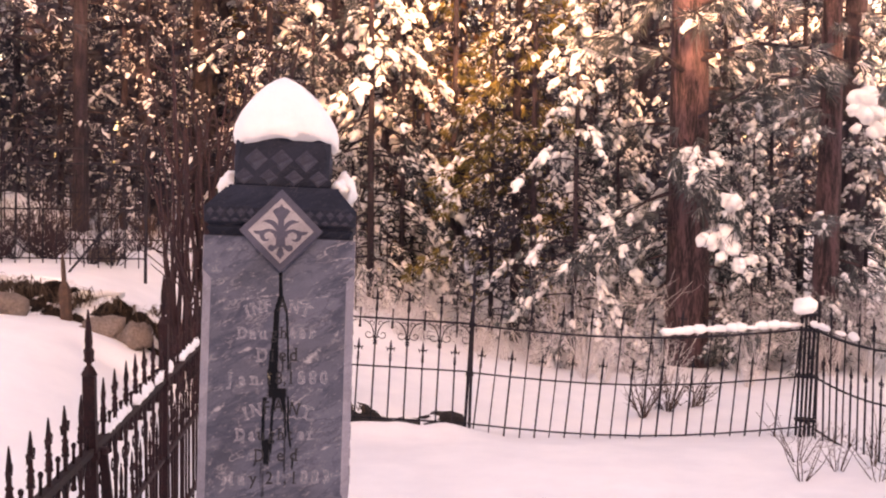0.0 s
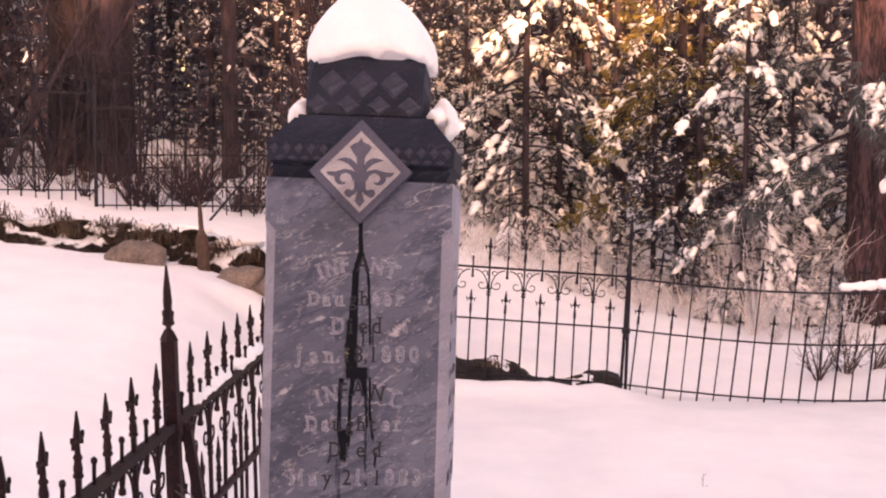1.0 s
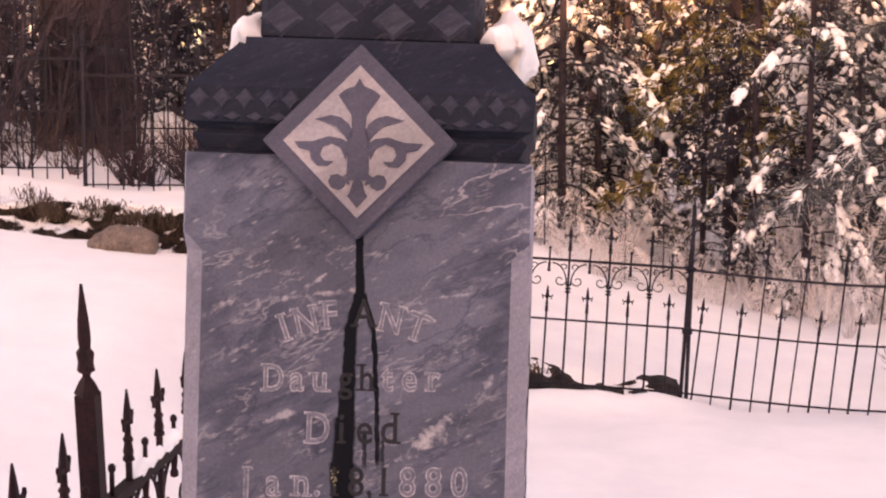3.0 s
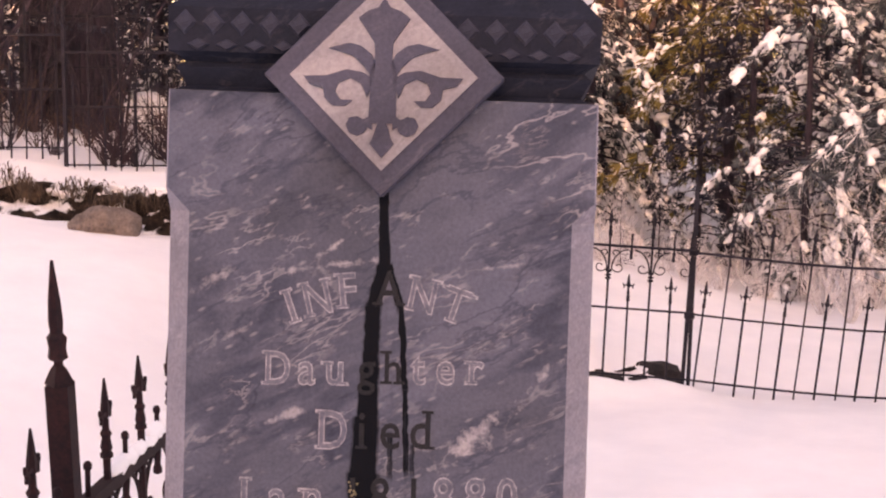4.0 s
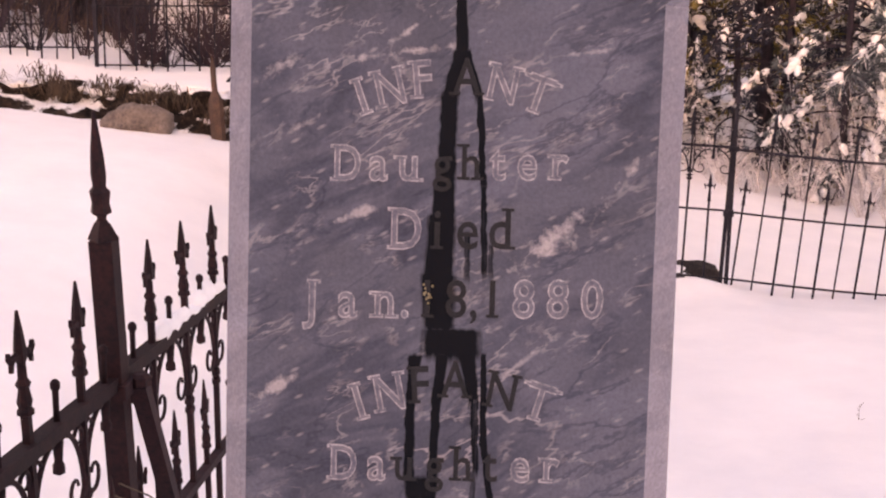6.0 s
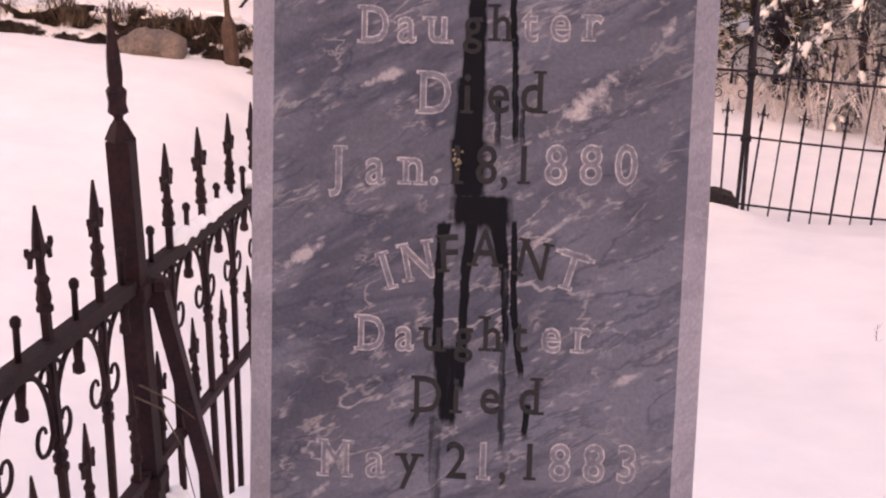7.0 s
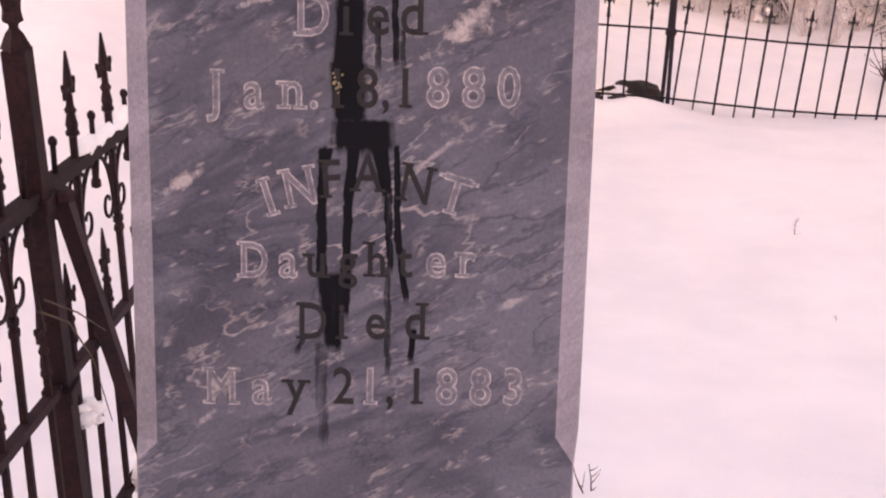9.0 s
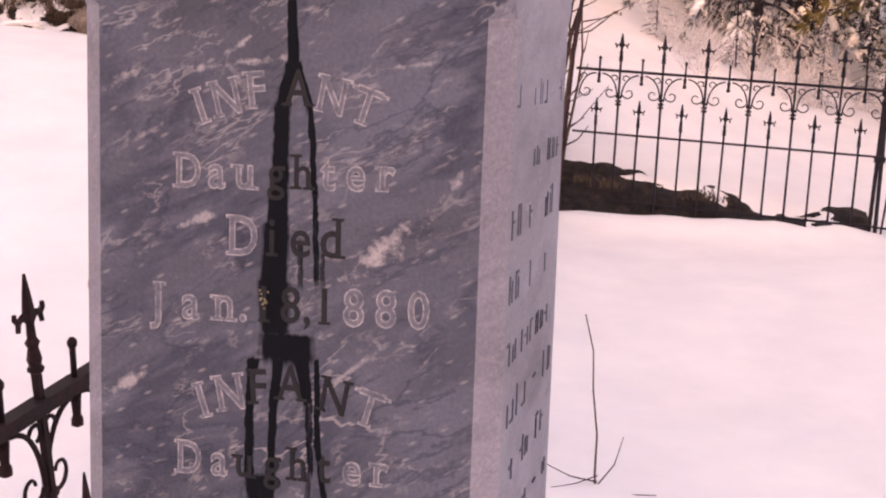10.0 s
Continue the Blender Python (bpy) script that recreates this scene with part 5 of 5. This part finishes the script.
FIR = conifer("fir_tree", 1, 7.5, 1.5, 0.10, 85, NEEDLES, BARK, 0.44, "dense young fir loaded with clumps of snow", 0.055, (0.12, 6, 0.0082, 0.9))
HEM = conifer("fir_tree", 2, 8.5, 1.3, 0.20, 85, NEEDLES_DARK, BARK, 0.24, "dark drooping conifer dusted with snow", 0.06, (0.13, 6, 0.0078, 0.9), 0.7, 0, 0.036)
LADEN = conifer("fir_tree", 3, 7.0, 1.55, 0.12, 92, PINE, BARK, 0.66, "young conifer heavily laden with rounded snow", 0.05, (0.12, 6, 0.0080, 0.9), 0.9, 0.0, 0.056)
TALL = conifer("pine_tree", 4, 14.0, 1.9, 0.9, 75, NEEDLES_DARK, BARK, 0.18, "tall dark pine with bare lower limbs", 0.20, (0.15, 7, 0.006, 1.0), 0.3, 0.3, 0.036)
GOLD = conifer("fir_tree", 5, 9.0, 1.25, 0.4, 100, NEEDLES_SUN_GOLD, BARK, 0.14, "yellow-green conifer with low golden sunlight put into its needle colour", 0.06, (0.135, 6, 0.0082, 0.9), 0.6, 0, 0.036)
RUST = conifer("fir_tree", 6, 8.0, 1.3, 0.9, 75, NEEDLES_RUST, BARK, 0.14, "conifer with rust-brown foliage", 0.07, (0.13, 7, 0.0065, 0.9), 0.6, 0.15)
RED = conifer("pine_tree", 7, 14.0, 1.7, 0.5, 60, PINE, BARK_RED, 0.32, "tall red-barked pine with long-needled snowy boughs", 0.24, (0.24, 10, 0.0045, 1.1), 0.5, 0.1, 0.048, 16, 1.7)
# simpler trees of the same kinds for the depth of the wood
FAR_SIDES = (-1, 0, 1)
FIR_FAR = conifer("fir_tree", 11, 7.5, 1.5, 0.10, 56, NEEDLES, BARK, 0.34, "dense fir loaded with clumps of snow", 0.055, (0.21, 6, 0.013, 1.0), 0.35, 0, 0.055, None, 1.0, 0.27, FAR_SIDES)
HEM_FAR = conifer("fir_tree", 12, 8.5, 1.4, 0.20, 54, NEEDLES_DARK, BARK, 0.24, "dark drooping conifer dusted with snow", 0.06, (0.21, 6, 0.012, 1.0), 0.7, 0, 0.05, None, 1.0, 0.27, FAR_SIDES)
TALL_FAR = conifer("pine_tree", 14, 14.0, 1.9, 0.9, 60, NEEDLES_DARK, BARK, 0.18, "tall dark pine with bare lower limbs", 0.20, (0.24, 6, 0.011, 1.1), 0.3, 0.2, 0.05, None, 1.0, 0.3, FAR_SIDES)
GOLD_FAR = conifer("fir_tree", 15, 9.0, 1.35, 0.8, 54, NEEDLES_SUN_GOLD, BARK, 0.14, "yellow-green conifer with low golden sunlight put into its needle colour", 0.06, (0.21, 6, 0.012, 1.0), 0.6, 0, 0.05, None, 1.0, 0.27, FAR_SIDES)


def place(tree, x, y, turn, size=1.0, sink=0.0):
    return copy_thing(tree, pose(x, y, height(x, y) - sink, 0, 0, turn) @ Matrix.Diagonal((size, size, size, 1)))


PLANTED = [
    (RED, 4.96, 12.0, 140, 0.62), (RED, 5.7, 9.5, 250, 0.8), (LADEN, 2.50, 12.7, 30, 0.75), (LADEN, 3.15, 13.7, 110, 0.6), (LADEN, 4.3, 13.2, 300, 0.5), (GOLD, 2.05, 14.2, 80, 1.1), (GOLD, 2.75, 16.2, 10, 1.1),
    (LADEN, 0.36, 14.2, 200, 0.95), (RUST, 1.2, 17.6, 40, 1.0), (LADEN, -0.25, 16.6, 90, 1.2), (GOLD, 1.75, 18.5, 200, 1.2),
    (LADEN, 3.3, 16.8, 70, 1.0), (LADEN, 4.6, 14.6, 260, 0.9), (HEM, 4.8, 16.8, 10, 1.2), (TALL, 6.2, 14.6, 90, 0.9), (HEM, 6.4, 12.8, 200, 0.8), (HEM, 3.3, 15.2, 20, 0.9),
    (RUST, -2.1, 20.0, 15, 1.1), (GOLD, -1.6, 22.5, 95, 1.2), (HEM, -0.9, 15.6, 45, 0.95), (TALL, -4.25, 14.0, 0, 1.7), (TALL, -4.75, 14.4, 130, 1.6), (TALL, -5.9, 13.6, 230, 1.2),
    (HEM, -3.0, 17.4, 170, 1.0), (TALL, -1.9, 17.4, 220, 1.0), (HEM, -6.4, 14.6, 70, 1.0),
    (TALL, -2.9, 18.5, 20, 0.9), (HEM, -5.5, 18.0, 200, 1.2), (TALL, 3.0, 20.5, 60, 1.1), (TALL, 5.4, 20.0, 310, 1.0), (TALL, 0.75, 19.8, 60, 1.0), (TALL, 1.15, 22.0, 160, 1.0),
]
PLANTED += [(FIR, -0.5, 13.2, 0, 0.12), (HEM, 0.2, 12.9, 50, 0.16), (FIR, 0.55, 13.7, 90, 0.18), (FIR, 0.9, 12.4, 140, 0.10), (HEM, -0.1, 14.4, 200, 0.22), (FIR, 1.3, 13.2, 250, 0.15), (HEM, 0.9, 15.4, 20, 0.45), (FIR, 3.1, 11.6, 20, 0.12), (HEM, 2.75, 9.75, 20, 0.075)]
# low storey that closes the foot of the wood
PLANTED += [(LADEN, 0.15, 15.0, 15, 0.5), (FIR, -0.35, 15.4, 75, 0.6), (HEM, 1.75, 14.0, 120, 0.55), (HEM, 2.2, 13.8, 160, 0.75), (LADEN, 0.75, 14.9, 45, 0.8),
            (FIR, 3.05, 14.6, 330, 0.7), (LADEN, 4.25, 12.2, 190, 0.40), (FIR, 4.75, 13.2, 100, 0.62), (LADEN, 5.6, 12.6, 20, 0.55), (HEM, 5.3, 13.8, 280, 0.8), (HEM, 1.5, 16.6, 310, 0.9),
            (HEM, -2.4, 15.6, 60, 0.75), (HEM, -3.6, 16.2, 150, 0.8), (TALL, -3.1, 15.0, 240, 0.55), (HEM, -5.2, 15.8, 330, 0.9), (HEM, -6.6, 16.6, 20, 1.0), (TALL, -5.3, 13.3, 75, 0.7), (HEM, -1.7, 16.0, 200, 0.8), (HEM, -4.4, 17.2, 250, 1.0), (FIR, -1.3, 18.4, 40, 1.0)]
for tree, x, y, turn, size in PLANTED:
    place(tree, x, y, turn, size)
def bough(tree, pts, r, seed, clumps, label):
    """One long pine limb with hanging needle brushes and its loads of snow; points in the world."""
    rg = random.Random(seed)
    back = tree.matrix_basis.inverted()
    bm = bmesh.new()
    tube(bm, [Vector(p) for p in pts], r, 6, r * 0.35)
    limb = part("bough", bm, BARK, tree, label, m=back)
    needles, white = Cloud(), Cloud()
    n = len(pts) - 1
    for i in range(int(9 * n)):
        t = 0.25 + 0.75 * rg.random()
        k = min(int(t * n), n - 1)
        a, b = Vector(pts[k]), Vector(pts[k + 1])
        c = a.lerp(b, t * n - k) + Vector((rg.gauss(0, 0.07), rg.gauss(0, 0.07), rg.gauss(-0.05, 0.07)))
        needles.spray(rg, c, (b - a).normalized() + Vector((rg.gauss(0, 0.4), rg.gauss(0, 0.4), rg.uniform(-1.2, 0.1))), 0.24, 22, 0.0042, 0.75)
        if rg.random() < 0.45:
            white.spray(rg, c + Vector((0, 0, 0.02)), (b - a).normalized() + Vector((0, 0, -0.4)), 0.20, 8, 0.0045, 0.6)
    for x, y, z, size in clumps:
        for q in range(7):
            e = size * rg.uniform(0.4, 0.75)
            white.ball(rg, (x + rg.gauss(0, size * 0.55), y + rg.gauss(0, size * 0.4), z - abs(rg.gauss(0, size * 0.75))), (e, e * 0.8, e * 0.85), rg.uniform(0, 6), -0.3)
    part("needle_brush", needles.mesh("needle_brush", PINE), PINE, tree, m=back)["kind"] = "stuff"
    part("snow_load", white.mesh("snow_load", SNOW_CLUMP, True), SNOW_CLUMP, tree, "heavy clumps of snow on the boughs", m=back)["kind"] = "stuff"


red = place(RED, 3.67, 12.6, 10, 1.0)
bough(red, ((3.62, 12.5, 2.85), (3.2, 12.2, 3.05), (2.75, 12.0, 3.15), (2.4, 11.9, 3.12)), 0.030, 1, ((2.9, 12.05, 3.16, 0.05),), "long bare grey limb reaching out")
bough(red, ((3.75, 12.4, 3.0), (4.1, 11.8, 3.1), (4.5, 11.3, 3.0), (4.9, 11.0, 2.8)), 0.026, 2, ((4.9, 11.0, 2.55, 0.16), (5.1, 11.0, 2.4, 0.15)), "snowy long-needled bough")
bough(red, ((3.72, 12.4, 2.4), (4.0, 11.9, 2.6), (4.3, 11.5, 2.75), (4.6, 11.2, 2.7)), 0.020, 3, ((4.35, 11.5, 2.72, 0.05),), "snowy long-needled bough")
bough(red, ((3.70, 12.4, 1.7), (3.75, 11.9, 1.75), (3.8, 11.5, 1.6), (3.78, 11.3, 1.3)), 0.018, 4, ((3.78, 11.35, 1.55, 0.13), (3.72, 11.35, 1.25, 0.15), (3.86, 11.3, 1.05, 0.11)), "drooping bough heavy with snow")
bough(red, ((3.62, 12.4, 2.1), (3.50, 12.1, 2.15), (3.42, 11.9, 2.0), (3.40, 11.8, 1.8)), 0.014, 5, ((3.44, 11.9, 2.0, 0.06),), "drooping bough heavy with snow")
rng = random.Random(77)
for row, (y, step) in enumerate(((21.5, 1.5), (25.0, 1.6), (29.0, 1.8), (34.0, 2.1), (41.0, 2.6))):
    x = -0.38 * (y + 2) - 2
    while x < 0.36 * (y + 2) + 1:
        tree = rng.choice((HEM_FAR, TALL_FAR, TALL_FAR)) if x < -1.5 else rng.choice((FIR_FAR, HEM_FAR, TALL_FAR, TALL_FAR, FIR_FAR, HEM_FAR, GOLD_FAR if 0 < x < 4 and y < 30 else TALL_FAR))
        place(tree, x + rng.uniform(-0.6, 0.6), y + rng.uniform(-1.3, 1.3), rng.uniform(0, 360), rng.uniform(0.9, 1.35), 0.1)
        x += step * rng.uniform(0.8, 1.2)
# the depth of the wood: dark boughs too far off to tell apart
deep = Cloud()
for k in range(7000):
    x, y = rng.uniform(-30, 26), rng.uniform(46, 52)
    deep.spray(rng, Vector((x, y, rng.uniform(0.0, 1.0) ** 1.3 * 14)), Vector((rng.uniform(-1, 1), -0.4, rng.uniform(-0.9, 0.2))), 1.3, 6, 0.13, 0.9)
tagged(new("far_woods", deep.mesh("far_woods", NEEDLES_DARK)), "deep shade of the dense wood beyond", "woods", kind="stuff")
# unseen trees added behind and beside the camera to block low sky and sun, with gaps through which the low sun passes
for k in range(34):
    x = -15 + 0.95 * k
    if 0.6 < x < 2.9:
        continue
    place(rng.choice((FIR_FAR, HEM_FAR, FIR_FAR)), x, -11.0 - 0.02 * x * x + rng.uniform(-0.8, 0.8), rng.uniform(0, 360), rng.uniform(1.1, 1.35))
for k in range(19):
    x = -10.0 + 1.1 * k
    if not 0.7 < x < 2.8:
        place(rng.choice((FIR_FAR, HEM_FAR)), x, -13.2 + rng.uniform(-0.6, 0.6), rng.uniform(0, 360), rng.uniform(1.15, 1.4), 0.8)
# shorter trees added in the gap keep the sun off the lower boughs ahead
for k in range(8):
    place(HEM_FAR if k % 2 else FIR_FAR, 0.45 + 0.33 * k, -11.2 - 1.5 * (k % 2), 50 * k, 0.76 + 0.05 * (k % 3))
for k in range(8):
    for side in (-1, 1):
        place(rng.choice((FIR_FAR, HEM_FAR, TALL_FAR)), side * rng.uniform(11, 14), -8 + 2.6 * k, rng.uniform(0, 360), rng.uniform(0.9, 1.2))
for tree in (FIR, HEM, LADEN, TALL, GOLD, RUST, RED, FIR_FAR, HEM_FAR, TALL_FAR, GOLD_FAR):
    for o in [*tree.children_recursive, tree]:
        bpy.data.objects.remove(o)
